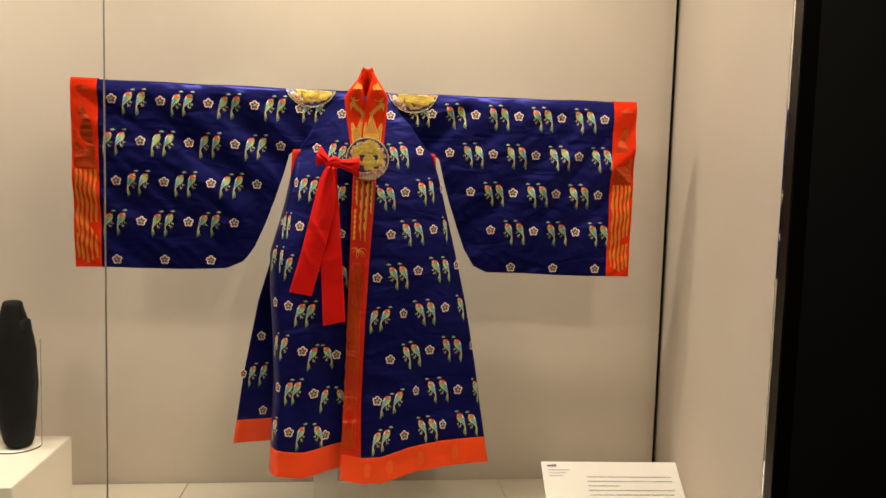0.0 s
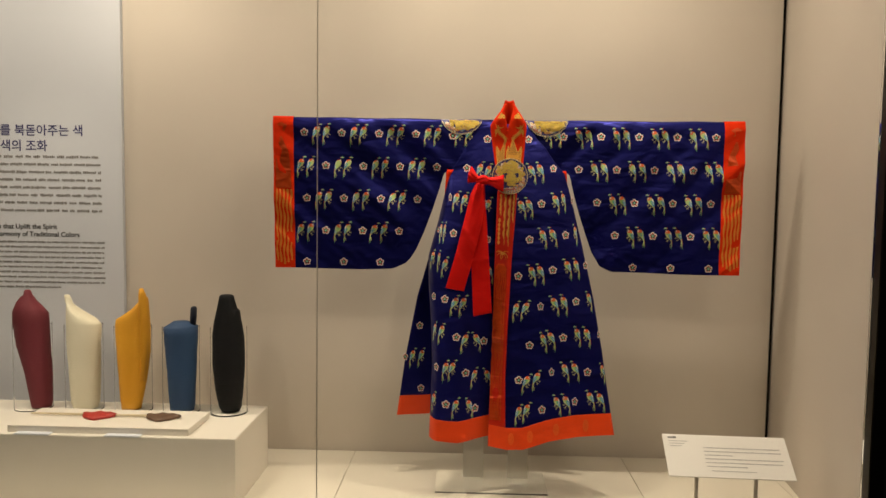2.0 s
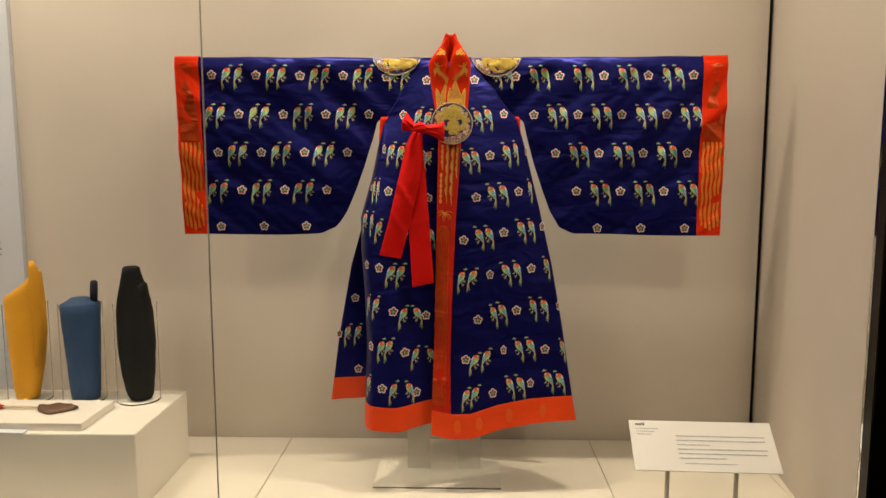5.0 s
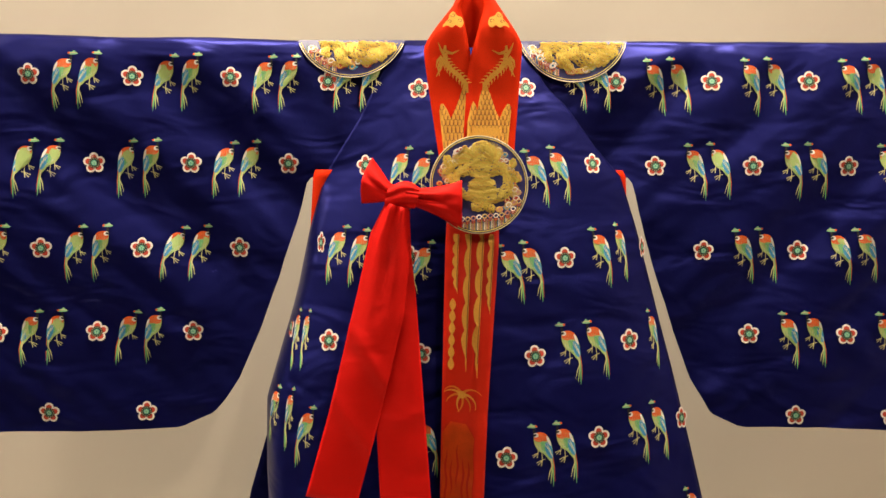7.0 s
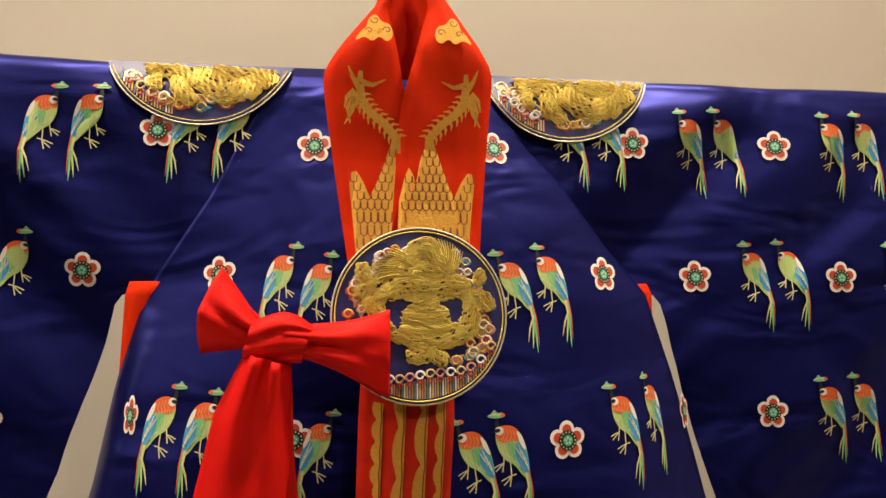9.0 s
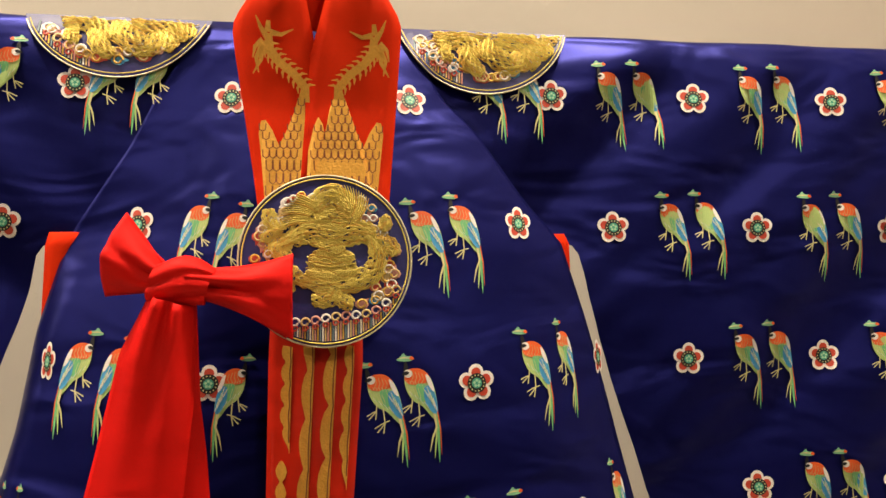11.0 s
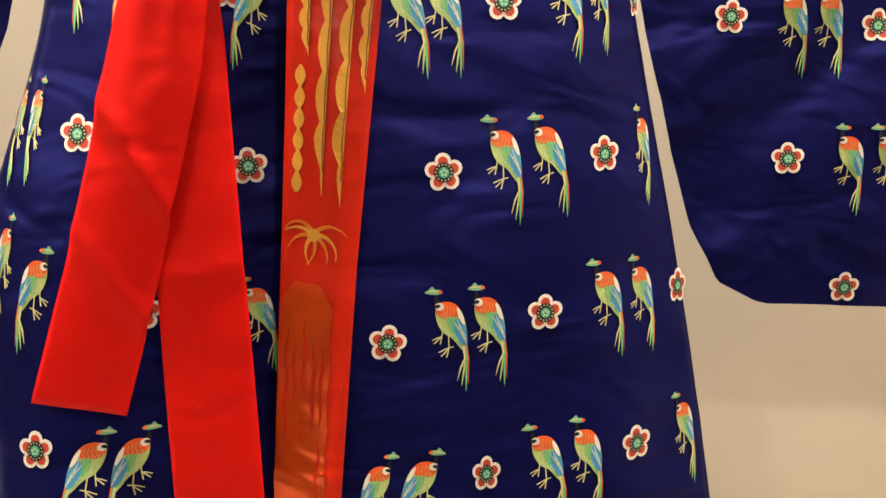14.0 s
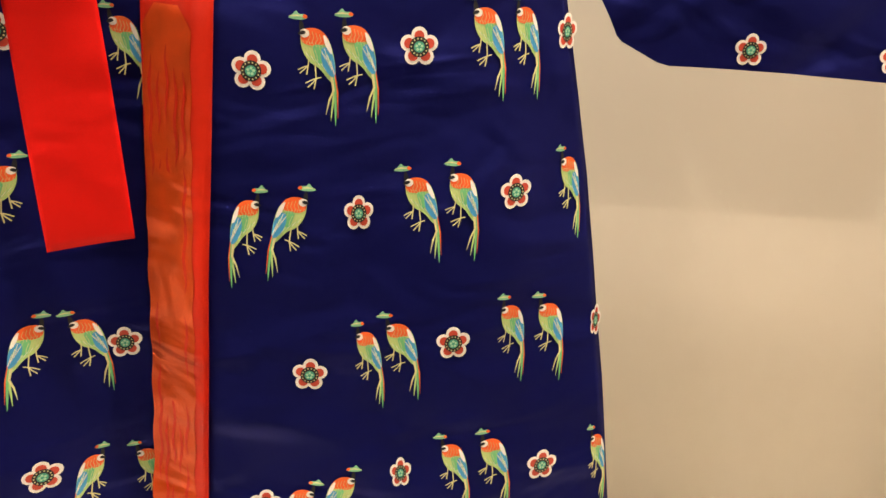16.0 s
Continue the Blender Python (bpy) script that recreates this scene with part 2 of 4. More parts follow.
def y_sleeve(x, z):
    side = 1 if x > 0 else -1
    a = abs(x)
    end = 0.030 if side > 0 else -0.012
    y = 0.046 + (end - 0.046) * max(0, (a - 0.25) / 0.78) ** 1.25
    if side < 0:
        y += 0.05 * (1.42 - z) * min(1, max(0, (a - 0.2) / 0.3))
    # soft drag folds running out and down from the shoulder
    u = (a - 0.25) * 0.75 + (z - 1.6) * 0.66
    w = (a - 0.25) * -0.66 + (z - 1.6) * 0.75
    y += 0.017 * noise.noise(Vector((w / 0.085 + 3 * side, u / 0.40, 4.2))) * min(1, (1.63 - z) / 0.09) * min(1, max(0.25, (z - 0.93) / 0.3))
    y += 0.004 * noise.noise(Vector((w / 0.03, u / 0.16, 9.1 + side))) * min(1, (1.63 - z) / 0.09)
    return y + 0.016 * max(0, (z - 1.565) / 0.045) ** 2


def left_edge(z):
    return lerp(z, (0.28, 0.54, 0.82, 1.02, 1.16, 1.29, 1.38, 1.475, 1.528, 1.61), (-0.459, -0.425, -0.374, -0.318, -0.281, -0.252, -0.228, -0.170, -0.145, -0.10))


def right_edge(z):
    return 0.003 - 0.004 * max(0, 1 - abs(z - 1.22) / 0.15) + lerp(z, (0.24, 0.325, 0.63, 0.844, 0.975, 1.106, 1.218, 1.30, 1.38, 1.425, 1.494, 1.528, 1.61), (0.487, 0.472, 0.428, 0.391, 0.361, 0.331, 0.307, 0.284, 0.258, 0.219, 0.171, 0.136, 0.09))


def y_centre(z):
    return lerp(z, (0.2, 0.5, 0.8, 1.1, 1.27, 1.44, 1.56, 1.615), (-0.150, -0.113, -0.094, -0.072, -0.056, -0.026, 0.010, 0.042))


def y_right(x, z):
    xr, yc = right_edge(z), y_centre(z)
    k = min(max((x - 0.0) / (xr - 0.0), -0.4), 1.05)
    yr = lerp(z, (0.25, 0.8, 1.38, 1.61), (-0.110, -0.034, 0.020, 0.040))
    y = yc + (yr - yc) * max(0, k) ** 2.4 + 0.040 * max(0, (0.02 - x) / 0.07) * min(1, max(0, (1.30 - z) / 0.15)) * min(1, max(0.3, (z - 0.25) / 0.3))
    y += folds(x + 0.15 * (z - 0.6), z, 2.0, (0.13, 0.9), 0.016) * min(1, max(0, (1.25 - z) / 0.6)) * min(1, 4 * max(0, k))
    y += folds(x, z, 8.0, (0.07, 0.11), 0.004) * min(1, max(0, (1.5 - z) / 0.3))
    return y + 0.016 * max(0, (z - 1.565) / 0.045) ** 2


def front_edge(z):
    """The free side edge of the left front; below the arm the back panel shows past it."""
    return max(left_edge(z), lerp(z, (0.25, 0.56, 0.74, 0.90, 1.02, 1.25), (-0.302, -0.296, -0.304, -0.317, -0.319, -0.29)))


def back_edge(z):
    return left_edge(z) + lerp(z, (1.0, 1.25), (0.0, 0.04))


def y_left(x, z):
    yc = y_centre(z)
    xk = front_edge(z)
    yk = lerp(z, (0.25, 0.6, 1.0, 1.3, 1.38, 1.61), (-0.160, -0.105, -0.055, 0.0, 0.03, 0.042))
    ym = lerp(z, (0.2, 0.5, 1.1, 1.3, 1.44, 1.615), (-0.070, -0.028, -0.008, -0.020, -0.014, 0.042))
    k = min(1, max(0, (x - xk) / (0.0 - xk)))
    y = yk + (ym - yk) * (k * k * (3 - 2 * k)) - 0.02 * math.sin(math.pi * min(1, k * 1.1)) * min(1, max(0, (1.4 - z) / 0.4))
    y += 0.05 * max(0, 1 - k / 0.12) ** 2 * min(1, max(0, (1.4 - z) / 0.2))
    y += folds(x, z, 5.0, (0.10, 0.8), 0.018) * min(1, max(0, (1.3 - z) / 0.5))
    y += folds(x, z, 11.0, (0.07, 0.11), 0.004) * min(1, max(0, (1.5 - z) / 0.3))
    return y + 0.016 * max(0, (z - 1.565) / 0.045) ** 2


def y_back_edge(x, z):
    k = max(0, min(1, (x + 0.46) / 0.9))
    return lerp(z, (0.25, 1.0, 1.38, 1.61), (0.088, 0.078, 0.066, 0.06)) + 0.07 * math.sin(math.pi * k) * min(1, max(0, (1.5 - z) / 0.5)) + folds(x, z, 21.0, (0.09, 0.7), 0.010) * min(1, max(0, (1.3 - z) / 0.5))


def hem_left(x):
    return lerp(x, (-0.463, -0.33, -0.300, -0.18, -0.06, 0.03), (0.278, 0.262, 0.246, 0.234, 0.246, 0.25))


def hem_right(x):
    return lerp(x, (-0.06, 0.03, 0.094, 0.193, 0.319, 0.49), (0.222, 0.211, 0.212, 0.243, 0.268, 0.272))


def grid_faces(bm, rows, cyclic=False):
    vs = [[bm.verts.new(p) for p in r] for r in rows]
    n = len(vs)
    for a in range(n if cyclic else n - 1):
        b = (a + 1) % n
        for c in range(len(vs[a]) - 1):
            bm.faces.new((vs[a][c], vs[a][c + 1], vs[b][c + 1], vs[b][c]))


def cloth(name, rows, material, parent, label="", thick=0.0):
    bm = bmesh.new()
    grid_faces(bm, rows)
    bmesh.ops.recalc_face_normals(bm, faces=bm.faces)
    ob = part(name, bm, material, parent, label, smooth=True)
    if thick:
        mod = ob.modifiers.new("thick", "SOLIDIFY")
        mod.thickness, mod.offset = thick, 0
    return ob


robe = empty("court_robe", "deep blue satin court robe with embroidered motifs and red borders", "robe")

# sleeves: front, fold over the bar, back
SL_IN = ((0.945, 0.950, 0.974, 1.035, 1.12, 1.21, 1.307, 1.375, 1.40, 1.62), (0.505, 0.476, 0.428, 0.393, 0.361, 0.330, 0.303, 0.287, 0.20, 0.08))


def sleeve_rows(side, a0, a1, off, z0=0.0):
    nz, nx = 70, 90
    rows, back = [], []
    for k in range(nz + 1):
        z = 0.948 + (1.600 - 0.948) * (k / nz) ** (1.25 if k < 18 else 1.0)
        xi = max(a0, lerp(z, *SL_IN) - (lerp(z, (0.955, 1.0, 1.1, 1.2, 1.3, 1.39), (0.0, 0.012, 0.019, 0.021, 0.025, 0.028)) if side < 0 else 0.0)) if a0 < 0.5 else a0
        r, q = [], []
        for c in range(nx + 1):
            a = xi + (a1 - xi) * c / nx
            # cuff ends lean in slightly towards the lower edge, lower edge sags a little
            xx = side * (a - 0.006 * (1.61 - z) * (a > 0.9))
            zz = z - 0.006 * noise.noise(Vector((a * 4, side, 1.3))) * max(0, 1 - (z - 0.948) / 0.1)
            zt = 0.004 * noise.noise(Vector((a * 5, side * 2, 7.3))) * (z - 0.948) / 0.66
            y = y_sleeve(side * a, z)
            r.append((xx, y + off, zz + zt))
            q.append((xx + side * 0.045 * (1 - c / nx) ** 3 * (z < 1.40), y + 0.03 - off, zz + zt))
        rows.append(r)
        back.append(q)
    arc = []
    for j in range(1, 5):
        t = math.pi * j / 5
        arc.append([((p[0]), p[1] + 0.015 - (0.015 - off) * math.cos(t), p[2] + (0.010 - off) * math.sin(t)) for p in rows[-1]])
    return rows + arc + back[::-1]


for side, word in ((-1, "left"), (1, "right")):
    cloth("sleeve", sleeve_rows(side, 0.1, 0.995 if side < 0 else 1.028, 0.0), M_NAVY, robe)
    cloth("cuff", sleeve_rows(side, 0.912 if side < 0 else 0.945, 1.0 if side < 0 else 1.033, -0.003), M_RED, robe, "red satin cuff band with gold brocade")

# front panels and back
NZ = 110


def panel_rows(f, xa, xb, hem, z1, z0=None, off=0.0, n=56):
    rows = []
    for k in range(NZ + 1):
        v = k / NZ
        r = []
        for c in range(n + 1):
            s = c / n
            xh = xa(0.26) + (xb(0.26) - xa(0.26)) * s
            bottom, top = hem(xh), (z1 if z0 is None else hem(xh) + z0)
            z = bottom + (top - bottom) * v
            x = xa(z) + (xb(z) - xa(z)) * s
            r.append((x, f(x, z) + off, z))
        rows.append(r)
    return rows


def strip_left(z):
    return lerp(z, (0.22, 0.32, 0.58, 0.87, 1.27, 1.45, 1.61), (-0.052, -0.050, -0.040, -0.036, -0.028, -0.02, -0.02))


def strip_right(z):
    return lerp(z, (0.22, 0.30, 0.50, 0.74, 1.01, 1.27, 1.45, 1.61), (0.024, 0.021, 0.018, 0.025, 0.037, 0.055, 0.055, 0.05))


ZS = 1.608
cloth("front_panel", panel_rows(y_left, front_edge, lambda z: 0.03, hem_left, ZS), M_NAVY, robe, thick=0.002)
cloth("front_panel", panel_rows(y_right, strip_left, right_edge, hem_right, ZS), M_NAVY, robe, thick=0.002)
cloth("hem_band", panel_rows(y_left, front_edge, lambda z: 0.03, hem_left, ZS, 0.088, -0.0060), M_ORANGE, robe, "orange red satin hem band", thick=0.002)
cloth("hem_band", panel_rows(y_right, strip_left, right_edge, hem_right, ZS, 0.090, -0.0060), M_ORANGE, robe, "orange red satin hem band", thick=0.002)
cloth("front_border", panel_rows(y_right, strip_left, strip_right, lambda x: 0.300, 1.40, None, -0.0055, 10), M_BORDER, robe, "red satin front border with gold brocade", thick=0.0015)
cloth("back_panel", panel_rows(y_back_edge, back_edge, lambda z: right_edge(z) - 0.06, lambda x: 0.280, 1.60), M_NAVY, robe, thick=0.002)
cloth("hem_band", panel_rows(y_back_edge, back_edge, lambda z: right_edge(z) - 0.06, lambda x: 0.280, ZS, 0.088, -0.004), M_ORANGE, robe, "orange red satin hem band", thick=0.002)
for side in (-1, 1):
    bm = bmesh.new()
    rows = []
    for k in range(9):
        z = 1.389 - (0.0130 if side < 0 else 0.0105) * k
        x0 = (right_edge(z) if side > 0 else -left_edge(z)) - 0.012
        wide = 0.034 if side < 0 else 0.028
        rows.append([(side * (x0 + (wide - 0.0026 * k) * c / 3), 0.034 - 0.004 * math.sin(c * 1.1) + 0.001 * k, z) for c in range(4)])
    cloth("underarm_gusset", rows, M_RED, robe, "red lining showing under the arm", thick=0.002)


# ---- collar ----
def collar_y(z):
    return lerp(z, (1.395, 1.44, 1.50, 1.56, 1.60, 1.665), (-0.046, -0.036, -0.034, -0.040, -0.046, -0.030))


def collar_piece(outer, inner, off, n=30):
    rows = []
    for k in range(n + 1):
        z = 1.668 + (1.395 - 1.668) * k / n
        xo, xi = lerp(z, *outer), lerp(z, *inner)
        r = []
        for c in range(9):
            x = xo + (xi - xo) * c / 8
            bulge = 0.007 * math.sin(math.pi * c / 8)
            r.append((x, collar_y(z) + off - bulge, z))
        rows.append(r)
    return rows


collar = part("collar", bmesh.new(), M_RED, robe)
cloth("collar_band", collar_piece(((1.395, 1.404, 1.495, 1.55, 1.570, 1.580, 1.60, 1.62, 1.64, 1.658, 1.668), (-0.038, -0.038, -0.052, -0.060, -0.062, -0.060, -0.0465, -0.0312, -0.0160, -0.003, 0.003)),
      ((1.395, 1.43, 1.494, 1.55, 1.60, 1.64, 1.664), (0.02, 0.01, 0.012, 0.013, 0.003, -0.006, 0.005)), 0.0), M_RED, collar, thick=0.003)
cloth("collar_band", collar_piece(((1.395, 1.411, 1.487, 1.564, 1.575, 1.584, 1.60, 1.62, 1.64, 1.658, 1.668), (0.079, 0.079, 0.085, 0.090, 0.0905, 0.088, 0.0782, 0.0655, 0.0530, 0.042, 0.033)),
      ((1.395, 1.43, 1.494, 1.55, 1.60, 1.64, 1.664), (-0.006, -0.003, 0.003, 0.008, 0.022, 0.033, 0.029)), -0.005), M_RED, collar, thick=0.003)
bm = bmesh.new()
grid_faces(bm, [[(0.017 + 0.034 * math.sin(a) * s, -0.032 + 0.030 * math.cos(a), z) for a in np.linspace(-1.6, 1.6, 12)] for z, s in ((1.585, 1.2), (1.61, 1.1), (1.64, 0.9), (1.66, 0.64), (1.674, 0.50), (1.682, 0.36))])
ob = part("collar_back", bm, M_RED, collar, smooth=True)
ob.modifiers.new("thick", "SOLIDIFY").thickness = 0.004


# ---- embroidery helpers: flat shapes laid on the cloth ----
class Motif:
    """Collects coloured flat shapes in (x, z) and drapes them over a cloth surface."""

    def __init__(self, mats, close=False):
        self.bm, self.mats, self.close = bmesh.new(), mats, close

    def height(self, off):
        return 0.0020 + 0.75 * (off - 0.002) if self.close else off

    def shape(self, pts, mi, f, off):
        off = self.height(off)
        vs = [self.bm.verts.new((x, f(x, z) - off, z)) for x, z in pts]
        try:
            fc = self.bm.faces.new(vs)
            fc.material_index = mi
        except ValueError:
            pass

    def ribbon(self, path, widths, mi, f, off, domed=0.0):
        off = self.height(off)
        prev = None
        for k, (x, z) in enumerate(path):
            a, b = path[max(0, k - 1)], path[min(len(path) - 1, k + 1)]
            dx, dz = b[0] - a[0], b[1] - a[1]
            d = math.hypot(dx, dz) or 1
            nx, nz, w = -dz / d, dx / d, widths[k] if hasattr(widths, "__len__") else widths
            row = []
            for s in ((-1, 0, 1) if domed else (-1, 1)):
                px, pz = x + nx * w * s, z + nz * w * s
                row.append(self.bm.verts.new((px, f(px, pz) - off - (domed if s == 0 else 0), pz)))
            if prev:
                for q in range(len(row) - 1):
                    fc = self.bm.faces.new((prev[q], prev[q + 1], row[q + 1], row[q]))
                    fc.material_index, fc.smooth = mi, bool(domed)
            prev = row

    def done(self, name, parent, label=""):
        bmesh.ops.triangulate(self.bm, faces=[f for f in self.bm.faces if len(f.verts) > 4])
        bmesh.ops.recalc_face_normals(self.bm, faces=self.bm.faces)
        return part(name, self.bm, self.mats, parent, label)


def disc(cx, cz, r, n, r2=None, turn=0.0):
    return [(cx + r * math.cos(turn + 2 * math.pi * k / n), cz + (r2 or r) * math.sin(turn + 2 * math.pi * k / n)) for k in range(n)]


FLOWER_MATS = [T_WHITE, T_RED, T_BLACK, T_TEAL, T_YELLOW, T_MINT]


def flower(x, z, f, squeeze=1.0, size=1.0, turn=0.0):
    m = Motif(FLOWER_MATS, True)
    s = 0.00083 * size
    P = lambda pts: [(x + px * s * squeeze, z + pz * s) for px, pz in pts]
    for k in range(5):
        a = math.radians(90 + 72 * k) + turn
        c, d = math.cos(a), math.sin(a)
        m.shape(P(disc(c * 12.5, d * 12.5, 8.8, 12)), 0, f, 0.0022)
        m.shape(P(disc(c * 11.6, d * 11.6, 5.7, 10)), 1, f, 0.0027)
    m.shape(P(disc(0, 0, 11.0, 16)), 2, f, 0.0032)
    for k in range(14):
        a = 2 * math.pi * k / 14
        m.shape(P(disc(8.7 * math.cos(a), 8.7 * math.sin(a), 1.0, 5)), 4, f, 0.0036)
    m.shape(P(disc(0, 0, 6.0, 12)), 3, f, 0.0038)
    for k in range(5):
        a = math.radians(90 + 72 * k) + turn
        m.shape(P(disc(3.1 * math.cos(a), 3.1 * math.sin(a), 1.7, 6)), 5, f, 0.0042)
    return m.done("embroidered_flower", robe)


def rounded(pts, times=2):
    for _ in range(times):
        out = []
        for (x0, y0), (x1, y1) in zip(pts, pts[1:] + pts[:1]):
            out += [(0.75 * x0 + 0.25 * x1, 0.75 * y0 + 0.25 * y1), (0.25 * x0 + 0.75 * x1, 0.25 * y0 + 0.75 * y1)]
        pts = out
    return pts


PLUME_MATS = [T_ORANGE, T_WHITE, T_LIME, T_BLUE, T_GREEN, T_TAN, T_BLACK, T_YELLOW, T_MINTDULL]


def plume(x, z, f, flip, squeeze=1.0, size=1.0, hat=0):
    """One embroidered plumed motif: cap, mantle, wing fields and three long tail strands."""
    m = Motif(PLUME_MATS, True)
    s = 0.000313 * size
    jit = random.uniform(-0.06, 0.06)
    ca, sa = math.cos(jit), math.sin(jit)

    def P(pts):
        out = []
        for px, py in pts:
            qx, qy = px * ca - py * sa, px * sa + py * ca
            out.append((x + flip * (qx + 10) * s * 0.88 * squeeze, z - qy * s))
        return out
    R = lambda pts: P(rounded(pts))
    H = lambda pts: [(px + hat, py - 9) for px, py in pts]
    m.shape(R(H([(-90, -18), (-74, -26), (-62, -40), (-54, -28), (-34, -30), (-24, -20), (-40, -14), (-70, -14)])), 8, f, 0.0026)
    m.shape(R(H([(-36, -31), (-24, -22), (-34, -17), (-44, -22)])), 0, f, 0.0030)
    m.ribbon(P(H([(-84, -22), (-60, -25), (-40, -23)])), [0.5 * s, 2.4 * s, 0.6 * s], 7, f, 0.0030)
    m.shape(R([(-56 + 0.4 * hat, -22), (-45 + 0.4 * hat, -22), (-36, 8), (-54, 18)]), 6, f, 0.0020)
    # body: mantle over breast, wing and rump, each built of smooth fields with stitched lines
    m.shape(R([(-54, 20), (-40, 0), (-4, -4), (30, 14), (50, 52), (62, 108), (60, 150), (40, 138), (10, 104), (-22, 92), (-46, 60)]), 2, f, 0.0022)
    m.shape(R([(-52, 14), (-38, -2), (0, -4), (28, 12), (42, 40), (16, 40), (-20, 46), (-48, 38)]), 0, f, 0.0026)
    m.shape(R([(-16, 42), (12, 40), (30, 52), (26, 84), (6, 96), (-6, 74)]), 4, f, 0.0029)
    m.shape(R([(12, 46), (40, 48), (56, 78), (62, 128), (44, 128), (16, 94)]), 3, f, 0.0031)
    m.shape(R([(18, 8), (38, 28), (52, 66), (40, 62), (24, 38)]), 1, f, 0.0034)
    m.shape(P(disc(-39, 12, 15, 12, 12)), 1, f, 0.0030)
    m.shape(R([(-64, 16), (-47, 3), (-32, 9), (-44, 17)]), 6, f, 0.0034)
    for k in range(5):
        m.ribbon(P([(-26 + 11 * k, 4 + 3 * k), (-22 + 12 * k, 20 + 3 * k), (-30 + 12 * k, 38 + k)]), 0.8 * s, 5, f, 0.0033)
        m.ribbon(P([(24 + 5 * k, 50 + 8 * k), (34 + 5 * k, 76 + 8 * k), (42 + 4 * k, 92 + 7 * k)]), 0.8 * s, 4 if k % 2 else 1, f, 0.0037)
        m.ribbon(P([(-42 + 9 * k, 46 + 2 * k), (-34 + 9 * k, 66 + 2 * k), (-24 + 7 * k, 82 + k)]), 0.7 * s, 7, f, 0.0033)
    # pale stitch lines across mantle, breast and wing
    for k in range(7):
        m.ribbon(P([(10 + 6 * k, 52 + 6 * k), (22 + 5.5 * k, 70 + 8 * k)]), 0.6 * s, 1 if k % 2 else 7, f, 0.0039)
        m.ribbon(P([(-44 + 10 * k, 30 + 1.5 * k), (-40 + 10 * k, 42 + 1.5 * k)]), 0.6 * s, 7, f, 0.0036)
        m.ribbon(P([(-34 + 8 * k, 62 + 5 * k), (-24 + 9 * k, 74 + 6 * k)]), 0.6 * s, 4 if k % 2 else 1, f, 0.0036)
    for dx, dy, mi, w in ((66, 266, 4, 3.7), (50, 252, 2, 3.3), (34, 234, 7, 3.1)):
        m.ribbon(P([(50 + (dx - 44) * 0.12, 128), (58 + (dx - 44) * 0.16, 165), ((62 + 2 * dx) / 3, dy - 40), (dx, dy)]), [w * 1.3 * s, w * s, w * 0.85 * s, 0.6 * s], mi, f, 0.0026 + 0.00015 * mi)
    m.ribbon(P([(58, 116), (69, 170), (73, 244)]), [1.6 * s, 2.0 * s, 0.5 * s], 0, f, 0.0030)
    for path in ([(-4, 92), (0, 134)], [(-34, 148), (-12, 138), (0, 134), (16, 130)], [(-26, 160), (-10, 146), (0, 134)], [(-6, 164), (0, 134)], [(-24, 80), (-26, 100)], [(-58, 112), (-40, 104), (-26, 100)], [(-52, 122), (-26, 100)], [(-30, 124), (-26, 100)]):
        m.ribbon(P(path), 1.7 * s, 7, f, 0.0030)
    return m.done("embroidered_plume", robe)


def pair(x, z, f, flip, gap=0.0425):
    plume(x - gap / 2, z, f, flip, hat=10 if flip > 0 else -6)
    plume(x + gap / 2, z + 0.002, f, flip, hat=-6 if flip > 0 else 10)


def strew(f, flowers, plumes):
    """Motifs on one panel: flowers as (x, z, width), plumes as (x of the head, z of the head, facing, width)."""
    for x, z, wide in flowers:
        flower(x, z, f, wide, turn=random.uniform(-0.15, 0.15))
    for k, (x, z, flip, wide) in enumerate(plumes):
        plume(x + flip * 0.008 * wide, z + 0.0038, f, flip, wide, hat=8 if k % 2 else -4)


# sleeves: five staggered rows
for side in (-1, 1):
    x_end, step, shift = (0.905, 0.0802, 0.004) if side < 0 else (0.940, 0.0815, 0.004)
    starts = (0.223, 0.291, 0.374, 0.454, 0.537) if side < 0 else (0.257, 0.327, 0.409, 0.491, 0.572)
    for row in range(5):
        z = 1.541 - 0.1415 * row if side < 0 else 1.539 - 0.1423 * row
        for k in range(0, 11):
            a = starts[row] + step * k + (shift if k % 2 else 0)
            if k % 2 == 0:
                if a < x_end - 0.016 and (row or k):
                    flower(side * a, z + 0.003 * (row == 4), y_sleeve, turn=random.uniform(-0.1, 0.1))
            elif row < 4 and a < x_end - 0.030:
                pair(side * a, z + 0.025, y_sleeve, side)

# right front: rows climbing towards the side seam
strew(y_right,
      [(0.213, 1.398, 0.85), (0.161, 1.246, 1), (0.297, 1.262, 0.3), (0.112, 1.094, 1), (0.268, 1.114, 0.9), (0.066, 0.939, 1), (0.213, 0.966, 1), (0.358, 0.984, 0.6), (0.163, 0.812, 0.8), (0.316, 0.832, 0.95),
       (0.119, 0.647, 1), (0.261, 0.681, 1), (0.418, 0.690, 0.35), (0.075, 0.499, 1), (0.214, 0.535, 0.65), (0.368, 0.534, 1), (0.175, 0.377, 0.9), (0.313, 0.414, 0.75)],
      [(0.104, 1.403, 1, 1), (0.143, 1.409, 1, 1), (0.062, 1.253, 1, 1), (0.096, 1.257, 1, 1), (0.212, 1.277, 1, 1), (0.250, 1.285, 1, 0.6), (0.157, 1.128, 1, 1), (0.198, 1.133, 1, 1), (0.306, 1.144, 1, 0.5)])
